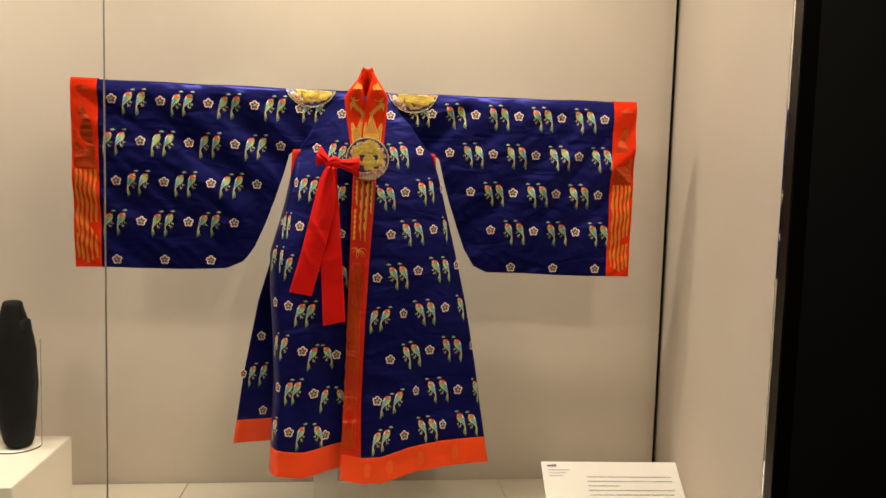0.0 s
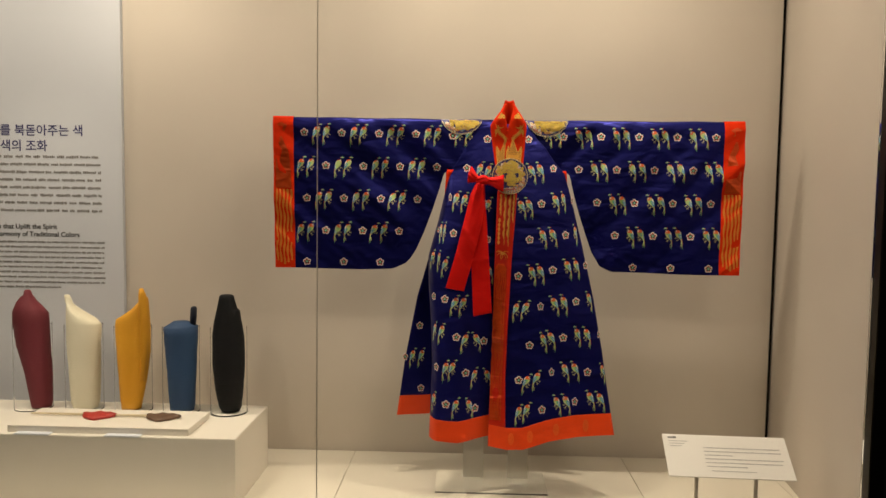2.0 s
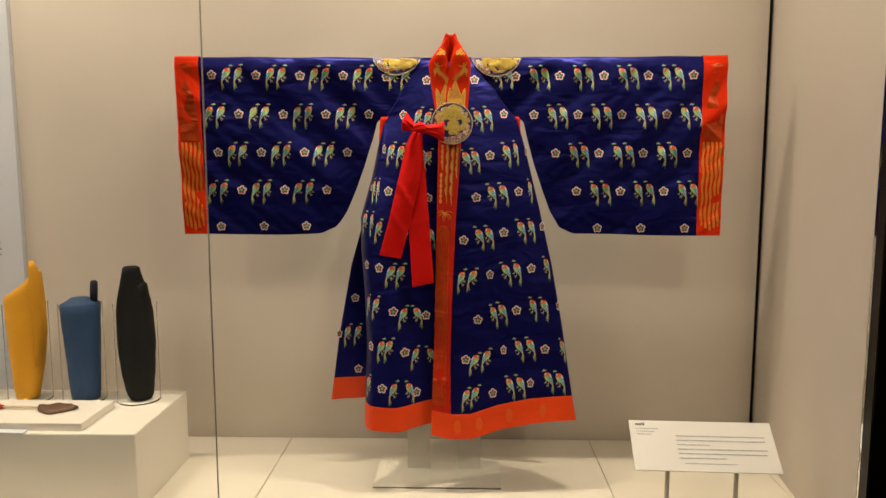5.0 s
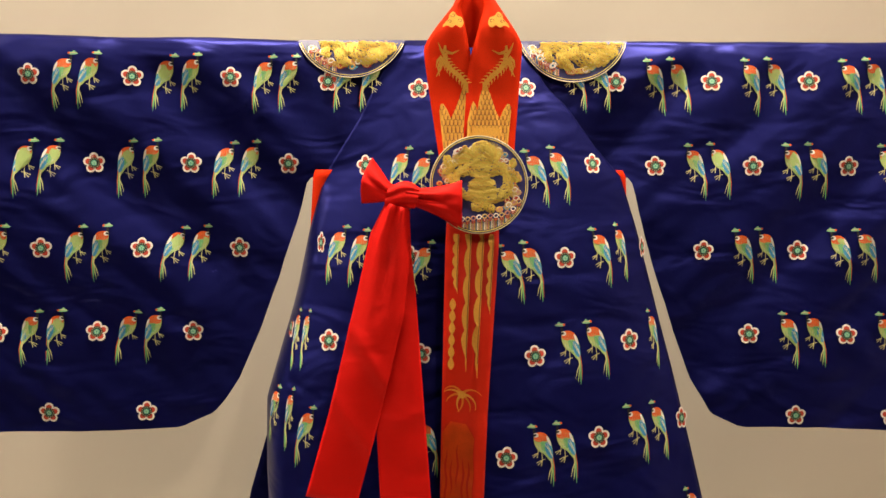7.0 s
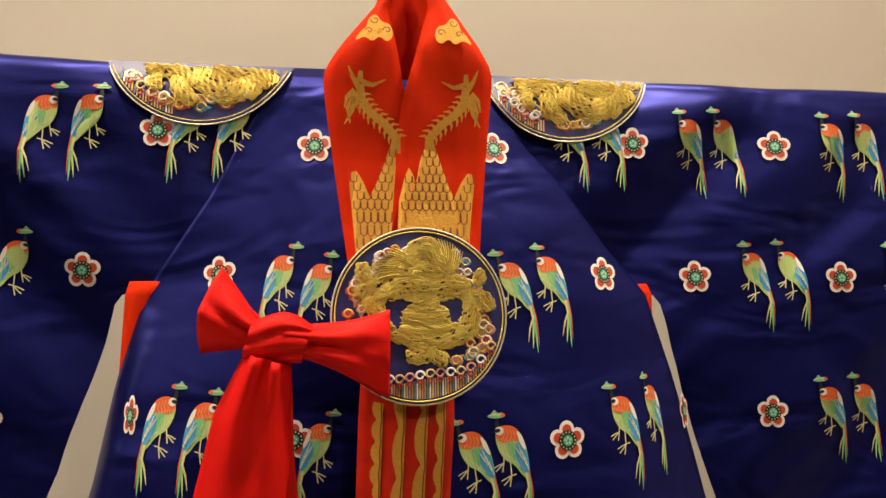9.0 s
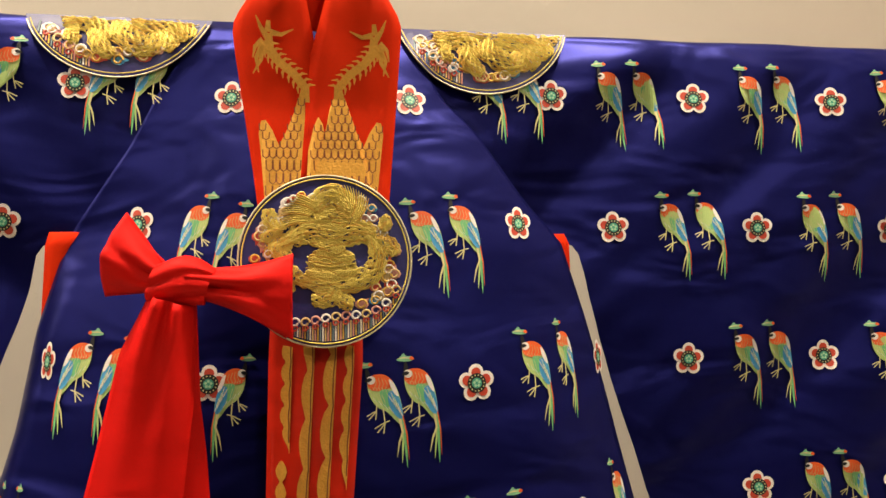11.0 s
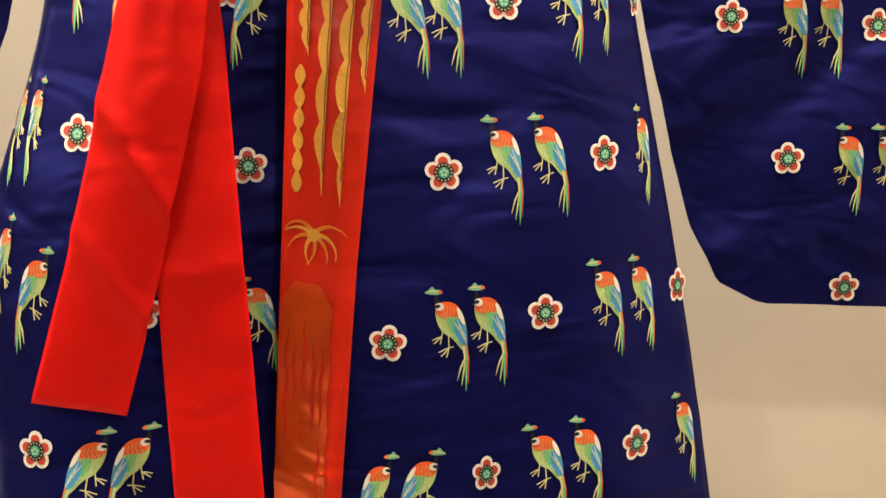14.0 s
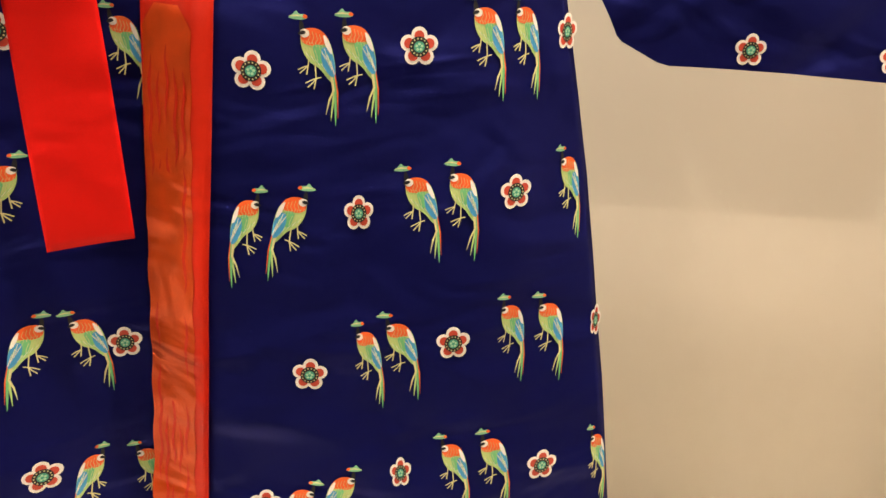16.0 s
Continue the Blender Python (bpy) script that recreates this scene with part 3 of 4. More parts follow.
strew(y_right, [],
      [(0.112, 0.973, 1, 1), (0.148, 0.977, 1, 1), (0.266, 0.998, 1, 1), (0.307, 1.000, 1, 0.8), (0.068, 0.818, -1, 0.9), (0.112, 0.823, -1, 1), (0.209, 0.843, 1, 1), (0.252, 0.847, 1, 1), (0.366, 0.859, 1, 0.7),
       (0.167, 0.688, 1, 0.8), (0.197, 0.697, 1, 1), (0.313, 0.712, 1, 0.9), (0.355, 0.709, 1, 1)])
strew(y_right, [],
      [(0.121, 0.512, -1, 1), (0.163, 0.527, -1, 1), (0.259, 0.564, 1, 0.9), (0.301, 0.567, 1, 1), (0.427, 0.556, 1, 0.6), (0.087, 0.382, -1, 0.9), (0.121, 0.393, -1, 0.9), (0.227, 0.425, 1, 0.9), (0.265, 0.430, 1, 1), (0.368, 0.444, 1, 1), (0.412, 0.438, 1, 1)])

# left front, nearly level rows; narrow where the cloth turns away at its free edge
strew(y_left,
      [(-0.159, 1.396, 0.9), (-0.229, 1.269, 0.4), (-0.085, 1.247, 1), (-0.212, 1.115, 0.9), (-0.067, 1.090, 1), (-0.280, 1.131, 0.4), (-0.157, 0.958, 1), (-0.244, 0.836, 0.9), (-0.292, 0.845, 0.5), (-0.192, 0.676, 1), (-0.074, 0.652, 0.95),
       (-0.150, 0.522, 1), (-0.276, 0.547, 0.6), (-0.232, 0.395, 1), (-0.108, 0.369, 0.9)],
      [(-0.092, 1.409, -1, 0.9), (-0.056, 1.401, -1, 0.9), (-0.192, 1.281, -1, 0.9), (-0.156, 1.276, -1, 0.9), (-0.055, 1.256, -1, 0.9), (-0.262, 1.147, -1, 0.35), (-0.246, 1.147, -1, 0.35), (-0.292, 1.028, -1, 0.6), (-0.268, 1.026, -1, 0.4), (-0.236, 1.000, -1, 0.8)])
strew(y_left, [],
      [(-0.066, 0.970, 1, 0.9), (-0.188, 0.838, -1, 1), (-0.155, 0.835, -1, 1), (-0.246, 0.719, -1, 0.8), (-0.280, 0.724, -1, 0.4), (-0.144, 0.680, -1, 0.95), (-0.117, 0.678, 1, 0.95), (-0.226, 0.564, -1, 0.9), (-0.197, 0.565, -1, 0.9),
       (-0.103, 0.525, -1, 0.8), (-0.067, 0.520, 1, 0.9), (-0.278, 0.428, -1, 0.6), (-0.181, 0.406, -1, 0.9), (-0.143, 0.401, 1, 0.9)])
# the strip of the back that shows past the left front
strew(y_back_edge, [(-0.361, 0.688, 0.9), (-0.425, 0.546, 0.7), (-0.353, 0.400, 0.9)], [(-0.383, 0.569, -1, 0.8), (-0.342, 0.570, -1, 0.8)])
# shoulders, half hidden under the badges and the collar
for s, xs in ((-1, (0.072, 0.223, 0.168)), (1, (0.104, 0.257, 0.205))):
    over = lambda x, z: min(y_sleeve(x, z), (y_right if x > 0 else y_left)(x, z))
    flower(s * xs[0], 1.522, y_right if s > 0 else y_left)
    flower(s * xs[1], 1.536, over)
    pair(s * xs[2], 1.566, over, s)


# ---- gold roundels ----
def cord(name, path, r, material, parent, cyclic=False):
    cu = bpy.data.curves.new(name, "CURVE")
    cu.dimensions, cu.bevel_depth, cu.bevel_resolution = "3D", r, 2
    sp = cu.splines.new("POLY")
    sp.points.add(len(path) - 1)
    for q, p in zip(sp.points, path):
        q.co = (*p, 1)
    sp.use_cyclic_u = cyclic
    cu.materials.append(material)
    ob = new(name, cu)
    ob.parent = parent
    return ob


def roundel(cx, cz, r, f, zmax, seed):
    rnd = random.Random(seed)
    n = 64
    rim = [(cx + r * math.cos(2 * math.pi * k / n), cz + r * math.sin(2 * math.pi * k / n)) for k in range(n)]
    rim = [(x, min(z, zmax)) for x, z in rim]
    m = Motif([M_PATCH])
    for k in range(n):
        a, b = rim[k], rim[(k + 1) % n]
        for j in range(6):
            q = lambda p, t: (cx + (p[0] - cx) * t, min(zmax, cz) + (p[1] - min(zmax, cz)) * t)
            m.shape([q(a, j / 6), q(b, j / 6), q(b, (j + 1) / 6), q(a, (j + 1) / 6)] if j else [q(a, 0), q(b, 1 / 6), q(a, 1 / 6)], 0, f, 0.0050)
    disc_ob = m.done("gold_roundel", robe, "round badge worked in raised gold thread")
    low = [p for p in rim if p[1] < zmax - 1e-5]
    if len(low) < n:
        start = max(range(n), key=lambda k: (rim[k][1] < zmax - 1e-5 and rim[k - 1][1] >= zmax - 1e-5))
        low = [rim[(start + k) % n] for k in range(n) if rim[(start + k) % n][1] < zmax - 1e-5]
    cord("rim_cord", [(x, f(x, z) - 0.0055, z) for x, z in low], 0.0008, M_SILVERCORD, disc_ob, len(low) == n)
    cord("rim_cord", [(cx + (x - cx) * 0.962, f(x, z) - 0.0060, cz + (z - cz) * 0.962) for x, z in low if cz + (z - cz) * 0.962 < zmax], 0.0006, M_GOLD, disc_ob, len(low) == n)
    # couched gold laid in bundles of strands; coloured cloud scrolls, foam and striped waves round the edge
    g = Motif([M_GOLD, M_GOLD2, T_RED, T_PINK, T_TEALDULL, T_TAN, T_WHITE, T_BLUE])
    place = lambda u, v: (cx + r * u, cz + r * v)
    fits = lambda pts, lim: all(z < zmax - 0.0015 and math.hypot(x - cx, z - cz) < r * lim for x, z in pts)

    def smooth(pts, n):
        out = []
        for k in range(n + 1):
            t = k / n * (len(pts) - 1)
            q = min(int(t), len(pts) - 2)
            p0, p1, p2, p3 = pts[max(0, q - 1)], pts[q], pts[q + 1], pts[min(len(pts) - 1, q + 2)]
            w = t - q
            out.append(tuple(0.5 * (2 * b + (c - a) * w + (2 * a - 5 * b + 4 * c - d) * w * w + (3 * b - a - 3 * c + d) * w ** 3) for a, b, c, d in zip(p0, p1, p2, p3)))
        return out

    def bundle(pts, wide, taper=0.3, ripple=0.10):
        """Parallel gold strands along a line, broken now and then, over a padded core."""
        n = 8 * (len(pts) - 1)
        line = smooth(pts, n)
        count_ = max(2, int(wide * r / 0.00115))
        for lane in range(-count_, count_ + 1):
            run = []
            for k, (u, v) in enumerate(line):
                a, b = line[max(0, k - 1)], line[min(n, k + 1)]
                d = math.hypot(b[0] - a[0], b[1] - a[1]) or 1
                w = wide * (taper + (1 - taper) * math.sin(math.pi * (k + 0.6) / (n + 1.2)) ** 0.6)
                o = w * lane / count_ + ripple * 0.10 * math.sin(1.9 * k + lane)
                run.append(place(u - (b[1] - a[1]) / d * o, v + (b[0] - a[0]) / d * o))
            k = rnd.randint(0, 2)
            while k < n - 1:
                e = min(n, k + rnd.randint(4, 9))
                seg = run[k:e + 1]
                if len(seg) > 2 and fits(seg, 0.95):
                    w = 0.00068 * rnd.uniform(0.8, 1.25)
                    g.ribbon(seg, [w * (0.5 if q in (0, len(seg) - 1) else 1) for q in range(len(seg))], 0 if rnd.random() < 0.75 else 1, f, 0.0058 + 0.0016 * math.cos(1.4 * lane / count_) + rnd.uniform(0, 0.0006), domed=0.0010)
                k = e + (1 if rnd.random() < 0.4 else 0)

    def fan(u0, v0, a0, a1, l0, l1, n):
        for k in range(n):
            a = a0 + (a1 - a0) * k / (n - 1)
            seg = [place(u0 + math.cos(a + 0.10 * q) * (l0 + (l1 - l0) * q / 4), v0 + math.sin(a + 0.10 * q) * (l0 + (l1 - l0) * q / 4)) for q in range(5)]
            if fits(seg, 0.95):
                g.ribbon(seg, [0.0006, 0.0009, 0.0009, 0.0008, 0.0002], int(k % 5 == 4), f, 0.0068 + rnd.uniform(0, 0.0006), domed=0.0012)

    def ring(u, v, rad, mi, wide=0.011, turns=1.0):
        seg = [place(u + rad * (1 - 0.45 * q / 12) * math.cos(turns * 2 * math.pi * q / 12), v + rad * (1 - 0.45 * q / 12) * math.sin(turns * 2 * math.pi * q / 12)) for q in range(13)]
        if fits(seg, 0.95):
            g.ribbon(seg, r * wide, mi, f, 0.0064, domed=0.0010)

    if zmax > cz + r:
        for pts, wide in (([(-0.40, 0.22), (-0.22, 0.34), (0.05, 0.30), (0.36, 0.34), (0.58, 0.30)], 0.17), ([(-0.16, 0.58), (0.06, 0.74), (0.30, 0.58)], 0.16), ([(-0.14, 0.46), (0.06, 0.52), (0.28, 0.46)], 0.12), ([(-0.10, 0.16), (0.06, 0.12), (0.22, 0.16)], 0.13),
                          ([(-0.22, 0.02), (0.06, -0.03), (0.34, 0.02)], 0.13), ([(-0.26, -0.15), (0.06, -0.17), (0.38, -0.13)], 0.09), ([(0.52, 0.30), (0.60, 0.06), (0.54, -0.14), (0.30, -0.26), (-0.02, -0.28), (-0.34, -0.22)], 0.12), ([(0.58, 0.26), (0.74, 0.18), (0.82, 0.06)], 0.09), ([(0.62, 0.34), (0.70, 0.44), (0.66, 0.52)], 0.07),
                          ([(-0.36, 0.24), (-0.56, 0.14), (-0.42, 0.00)], 0.11), ([(-0.44, 0.34), (-0.62, 0.44), (-0.66, 0.60)], 0.09), ([(-0.50, 0.36), (-0.66, 0.30), (-0.70, 0.20)], 0.07), ([(0.10, -0.34), (0.04, -0.44), (-0.16, -0.46)], 0.10), ([(0.10, -0.36), (0.22, -0.48), (0.32, -0.52)], 0.09), ([(-0.30, -0.10), (-0.44, -0.24), (-0.40, -0.38)], 0.09)):
            bundle(pts, wide)
        fan(0.02, 0.34, 1.85, 2.75, 0.26, 0.56, 15)
        fan(0.10, 0.34, 1.30, 0.38, 0.26, 0.56, 15)
        fan(0.06, -0.10, 3.6, 5.8, 0.06, 0.18, 12)
        for u, v, rad in ((-0.06, 0.36, 0.05), (0.18, 0.36, 0.05), (0.06, 0.22, 0.06), (0.02, 0.06, 0.05), (0.12, 0.06, 0.05), (0.06, 0.62, 0.07)):
            ring(u, v, rad, 1)
    else:
        for pts, wide in (([(-0.56, -0.42), (-0.38, -0.38), (-0.16, -0.42), (-0.04, -0.58)], 0.13), ([(0.00, -0.36), (0.08, -0.54), (0.30, -0.66), (0.42, -0.52)], 0.13), ([(0.10, -0.34), (0.40, -0.38), (0.62, -0.44), (0.74, -0.56)], 0.15), ([(-0.24, -0.46), (-0.18, -0.64), (-0.02, -0.78)], 0.09),
                          ([(-0.60, -0.31), (-0.30, -0.31), (0.10, -0.31)], 0.07), ([(0.44, -0.46), (0.54, -0.62), (0.60, -0.68)], 0.09), ([(0.66, -0.30), (0.80, -0.34), (0.90, -0.30)], 0.06), ([(0.20, -0.29), (0.40, -0.30), (0.62, -0.29)], 0.06), ([(-0.40, -0.44), (-0.46, -0.56), (-0.36, -0.62)], 0.07)):
            bundle(pts, wide)
        fan(0.44, -0.36, 4.6, 5.9, 0.10, 0.30, 11)
        fan(-0.16, -0.34, 4.3, 5.3, 0.14, 0.34, 9)
    # cloud scrolls on the rim: a filled curl with a paler twist on it
    for k in range(80):
        th = 2 * math.pi * k / 80 + rnd.uniform(-0.05, 0.05)
        rad = rnd.choice((0.81, 0.74, 0.66)) if zmax > cz + r else rnd.choice((0.82, 0.74))
        u, v = rad * math.cos(th), rad * math.sin(th)
        size = rnd.uniform(0.046, 0.066)
        seg = [place(*p) for p in disc(u, v, size * 1.35, 9, size)]
        if not fits(seg, 0.94) or (zmax > cz + r and v < -0.52):
            continue
        mi = rnd.choice((2, 3, 3, 5, 6, 7, 2, 5))
        g.shape(seg, mi, f, 0.0056)
        ring(u, v, size, rnd.choice((5, 6, 1)))
        tip = [place(u, v), place(u - 0.05 * math.sin(th), v + 0.05 * math.cos(th)), place(u - 0.11 * math.sin(th), v + 0.11 * math.cos(th))]
        if fits(tip, 0.94):
            g.ribbon(tip, [r * 0.035, r * 0.028, r * 0.004], mi, f, 0.0058)
    # striped waves rising from the lower rim, with foam curls on top
    for k in range(-27, 31):
        u = k * 0.029
        low = -math.sqrt(max(0.0, 0.90 - u * u)) * 0.985
        high = low + 0.15 + 0.07 * math.sin(5 * u + 1)
        if zmax < cz + r and u > -0.25:
            continue
        if low > -0.45:
            continue
        seg = [place(u, low + (high - low) * q / 3) for q in range(4)]
        if fits(seg, 0.965):
            g.ribbon(seg, r * 0.0095, (5, 3, 1, 4, 6)[k % 5], f, 0.0058, domed=0.0008)
        if k % 4 == 0:
            ring(u, high + 0.05, 0.055, (6, 5, 3)[k % 3], 0.013)
            ring(u, high - 0.02, 0.035, 2, 0.010)
    g.done("gold_embroidery", disc_ob, "couched gold and coloured silk threads")
    return disc_ob


def y_roundel(x, z):
    return lerp(z, (1.26, 1.44), (-0.082, -0.066))


roundel(0.0225, 1.360, 0.0745, y_roundel, 9.0, 3)


def y_shoulder(x, z):
    return min(y_sleeve(x, z), (y_right if x > 0 else y_left)(x, z))


roundel(-0.185, 1.6365, 0.0945, y_shoulder, 1.6075, 5)
roundel(0.185, 1.6300, 0.0945, y_shoulder, 1.6065, 7)

# ---- gold brocade figures on collar, border and cuffs ----
def y_collar(x, z):
    return collar_y(z) - 0.0135


def inside(p, poly):
    hit = False
    for (x0, z0), (x1, z1) in zip(poly, poly[1:] + poly[:1]):
        if (z0 > p[1]) != (z1 > p[1]) and p[0] < x0 + (x1 - x0) * (p[1] - z0) / (z1 - z0):
            hit = not hit
    return hit


for s, cx in ((-1, -0.016), (1, 0.052)):
    g = Motif([M_GOLDFLAT, M_GOLDLINE])
    Q = lambda pts: [(cx + s * x, z + 0.020 * min(1.0, max(0.0, (z - 1.395) / 0.04))) for x, z in pts]
    base = [(-0.048, 1.402), (-0.046, 1.440), (-0.041, 1.462), (-0.037, 1.471), (-0.033, 1.464), (-0.031, 1.455), (-0.027, 1.478), (-0.023, 1.489), (-0.013, 1.488), (-0.009, 1.474), (-0.002, 1.456), (0.004, 1.444),
            (0.010, 1.458), (0.016, 1.467), (0.020, 1.466), (0.022, 1.455), (0.020, 1.436), (0.015, 1.402)]
    if s < 0:
        # the far half lies under the other lapel
        base = [(-0.014, 1.402), (-0.017, 1.440), (-0.019, 1.470), (-0.019, 1.487)] + base[8:]
    g.shape(Q(base), 0, y_collar, 0.001)
    neck = [(-0.018, 1.484), (-0.019, 1.497), (-0.009, 1.509), (0.004, 1.519), (0.013, 1.530), (0.013, 1.544)]
    g.ribbon(Q(neck), [0.0052, 0.0040, 0.0036, 0.0036, 0.0048, 0.0030], 0, y_collar, 0.0014)
    for k in range(9):
        t = k / 8 * 3.2 + 0.9
        a, b = neck[int(t)], neck[min(5, int(t) + 1)]
        x, z = a[0] + (b[0] - a[0]) * (t % 1), a[1] + (b[1] - a[1]) * (t % 1)
        g.ribbon(Q([(x - 0.001, z + 0.001), (x - 0.0045, z + 0.0040), (x - 0.0095, z + 0.0035)]), [0.0016, 0.0013, 0.0003], 0, y_collar, 0.0017)
        g.ribbon(Q([(x + 0.001, z), (x + 0.0035, z - 0.0045), (x + 0.0030, z - 0.0095)]), [0.0016, 0.0013, 0.0003], 0, y_collar, 0.0017)
    for path in ([(0.014, 1.540), (0.020, 1.549), (0.024, 1.559)], [(0.012, 1.545), (0.002, 1.543), (-0.009, 1.548)], [(0.018, 1.535), (0.020, 1.520), (0.027, 1.508)], [(0.019, 1.532), (0.024, 1.522), (0.022, 1.509)],
                 [(0.014, 1.545), (0.013, 1.555)], [(0.018, 1.538), (0.025, 1.532), (0.027, 1.522)]):
        g.ribbon(Q(path), [0.0030, 0.0018, 0.0005][:len(path)], 0, y_collar, 0.0018)
    for row in range(12):
        for k in range(13):
            x, z = -0.050 + 0.0062 * k + 0.0031 * (row % 2), 1.397 + 0.0078 * row
            if inside((x - 0.003, z), base) and inside((x + 0.003, z), base):
                g.ribbon(Q([(x - 0.003, z + 0.0035), (x - 0.0026, z - 0.002), (x, z - 0.0034), (x + 0.0026, z - 0.002), (x + 0.003, z + 0.0035)]), 0.0005, 1, y_collar, 0.0052)
    g.shape(Q(rounded([(-0.016, 1.587), (-0.013, 1.599), (-0.005, 1.600), (0.000, 1.609), (0.007, 1.603), (0.008, 1.595), (0.014, 1.590), (0.019, 1.580), (0.010, 1.586), (0.003, 1.580), (-0.003, 1.587), (-0.010, 1.580)])), 0, y_collar, 0.0014)
    for ox, oz, r, turn in ((-0.010, 1.591, 0.0040, 1), (0.001, 1.601, 0.0042, -1), (0.006, 1.590, 0.0036, 1)):
        curl = [(ox + r * (1 - 0.10 * q) * math.cos(turn * 0.75 * q), oz + r * (1 - 0.10 * q) * math.sin(turn * 0.75 * q)) for q in range(9)]
        g.ribbon(Q(curl), 0.0005, 1, y_collar, 0.0050)
    g.done("brocade_figure", collar, "woven gold figure")

M_B = [M_GOLDFLAT, M_GOLDLINE, M_GOLDSHEEN, M_BORDER, M_CUFFGOLD]


def y_border(x, z):
    return y_right(x, z) - 0.0065


def mid(z, t):
    return strip_left(z) + (strip_right(z) - strip_left(z)) * t


g = Motif(M_B)
for t0, z0, z1, w in ((0.20, 1.284, 1.190, 0.0048), (0.43, 1.284, 1.070, 0.0052), (0.66, 1.284, 1.062, 0.0056), (0.86, 1.284, 1.160, 0.0044)):
    n = 30
    half = [w * (0.42 + 0.58 * abs(math.sin(k * 0.52 + 4 * t0)) ** 0.7) * (1 if k < n - 7 else max(0.06, (n - k) / 7)) for k in range(n + 1)]
    path = [(mid(z0 + (z1 - z0) * k / n, t0) + w * 0.9 - half[k], z0 + (z1 - z0) * k / n) for k in range(n + 1)]
    g.ribbon(path, half, 0, y_border, 0.0008)
    g.ribbon([(x + h * 0.62, z) for (x, z), h in zip(path[:-3], half)], 0.0005, 1, y_border, 0.0016)
path = [(mid(1.183 - 0.112 * k / 24, 0.17), 1.183 - 0.112 * k / 24) for k in range(25)]
g.ribbon(path, [0.0010 + 0.0042 * abs(math.sin(k * 0.78)) for k in range(25)], 0, y_border, 0.0009)
# a clawed foot: curved talons spreading from a small pad
cx, cz = mid(1.034, 0.42), 1.034
for k, (a, bend, length) in enumerate(((2.5, 0.30, 5), (2.0, 0.42, 6), (0.9, -0.34, 6), (0.1, -0.36, 6), (-0.5, -0.30, 5), (-1.3, -0.25, 5), (-2.3, 0.30, 5), (3.1, 0.28, 5))):
    arm = [(cx, cz)]
    for q in range(length):
        arm.append((arm[-1][0] + 0.0060 * math.cos(a), arm[-1][1] + 0.0060 * math.sin(a)))
        a += bend
    g.ribbon(arm, [0.0024 * (1 - 0.85 * q / length) for q in range(length + 1)], 4 if k % 3 else 0, y_border, 0.0010)
g.shape(disc(cx, cz, 0.006, 10), 0, y_border, 0.0013)
# broad orange ribbon with red streaks: satin sheen and faint brocade as colour
n = 64
path = [(mid(0.990 - 0.0103 * q, 0.37), 0.990 - 0.0103 * q) for q in range(n + 1)]
g.ribbon(path, [0.025 * min(1, 0.5 + q / 4) * (0.96 + 0.04 * math.sin(1.1 * q)) for q in range(n + 1)], 2, y_border, 0.0006)
rnd = random.Random(9)
for t in (0.12, 0.24, 0.37, 0.50, 0.62):
    z = 0.96 - rnd.uniform(0, 0.03)
    while z > 0.42:
        q_n = rnd.randint(5, 12)
        path = [(mid(z - 0.011 * q, t) + 0.0014 * math.sin(1.5 * q + 9 * t), z - 0.011 * q) for q in range(q_n + 1)]
        g.ribbon(path, [0.0016 * min(1, 0.2 + q / 2, 0.2 + (q_n - q) / 2) for q in range(q_n + 1)], 3, y_border, 0.0009)
        z -= 0.011 * q_n + rnd.uniform(0.008, 0.03)
g.done("brocade_figure", robe, "woven gold figures and painted orange sheen on the front border")

for side in (-1, 1):
    g = Motif(M_B)
    a0, a1 = (0.912, 0.998) if side < 0 else (0.945, 1.030)
    yc = lambda x, z: y_sleeve(x, z) - 0.0032
    X = lambda t: side * (a0 + (a1 - a0) * t)
    g.ribbon([(X(0.50), 1.545), (X(0.40), 1.568), (X(0.62), 1.576), (X(0.8), 1.570)], [0.004, 0.009, 0.008, 0.003], 2, yc, 0.0008)
    g.ribbon([(X(0.62), 1.522), (X(0.60), 1.495), (X(0.42), 1.462), (X(0.44), 1.42), (X(0.5), 1.36), (X(0.5), 1.30)], [0.004, 0.012, 0.013, 0.022, 0.032, 0.034], 2, yc, 0.0008)
    g.ribbon([(X(0.86), 1.43), (X(0.84), 1.39), (X(0.72), 1.34)], [0.001, 0.006, 0.012], 2, yc, 0.0010)
    for t in (0.14, 0.32, 0.50, 0.68, 0.84):
        n, z1 = 26, 0.965 + 0.05 * abs(t - 0.5)
        path = [(X(t) + 0.002 * math.sin(0.8 * k), 1.295 + (z1 - 1.295) * k / n) for k in range(n + 1)]
        g.ribbon(path, [0.0050 * (0.45 + 0.55 * abs(math.sin(0.6 * k + 4 * t))) for k in range(n + 1)], 4, yc, 0.0009)
    g.done("brocade_figure", robe, "woven gold figure on the cuff")
# faint gold ovals woven into the hem
g = Motif([M_GOLDHEM])
for x in (0.045, 0.125, 0.235, 0.36):
    g.shape(disc(x, hem_right(x) + 0.045, 0.013, 14, 0.026), 0, lambda a, b: y_right(a, b) - 0.0072, 0.0006)
g.done("brocade_figure", robe, "woven gold ovals on the hem")

# ---- bow ----
bow = part("bow", bmesh.new(), M_BOW, robe, "red satin tie knotted in a bow")


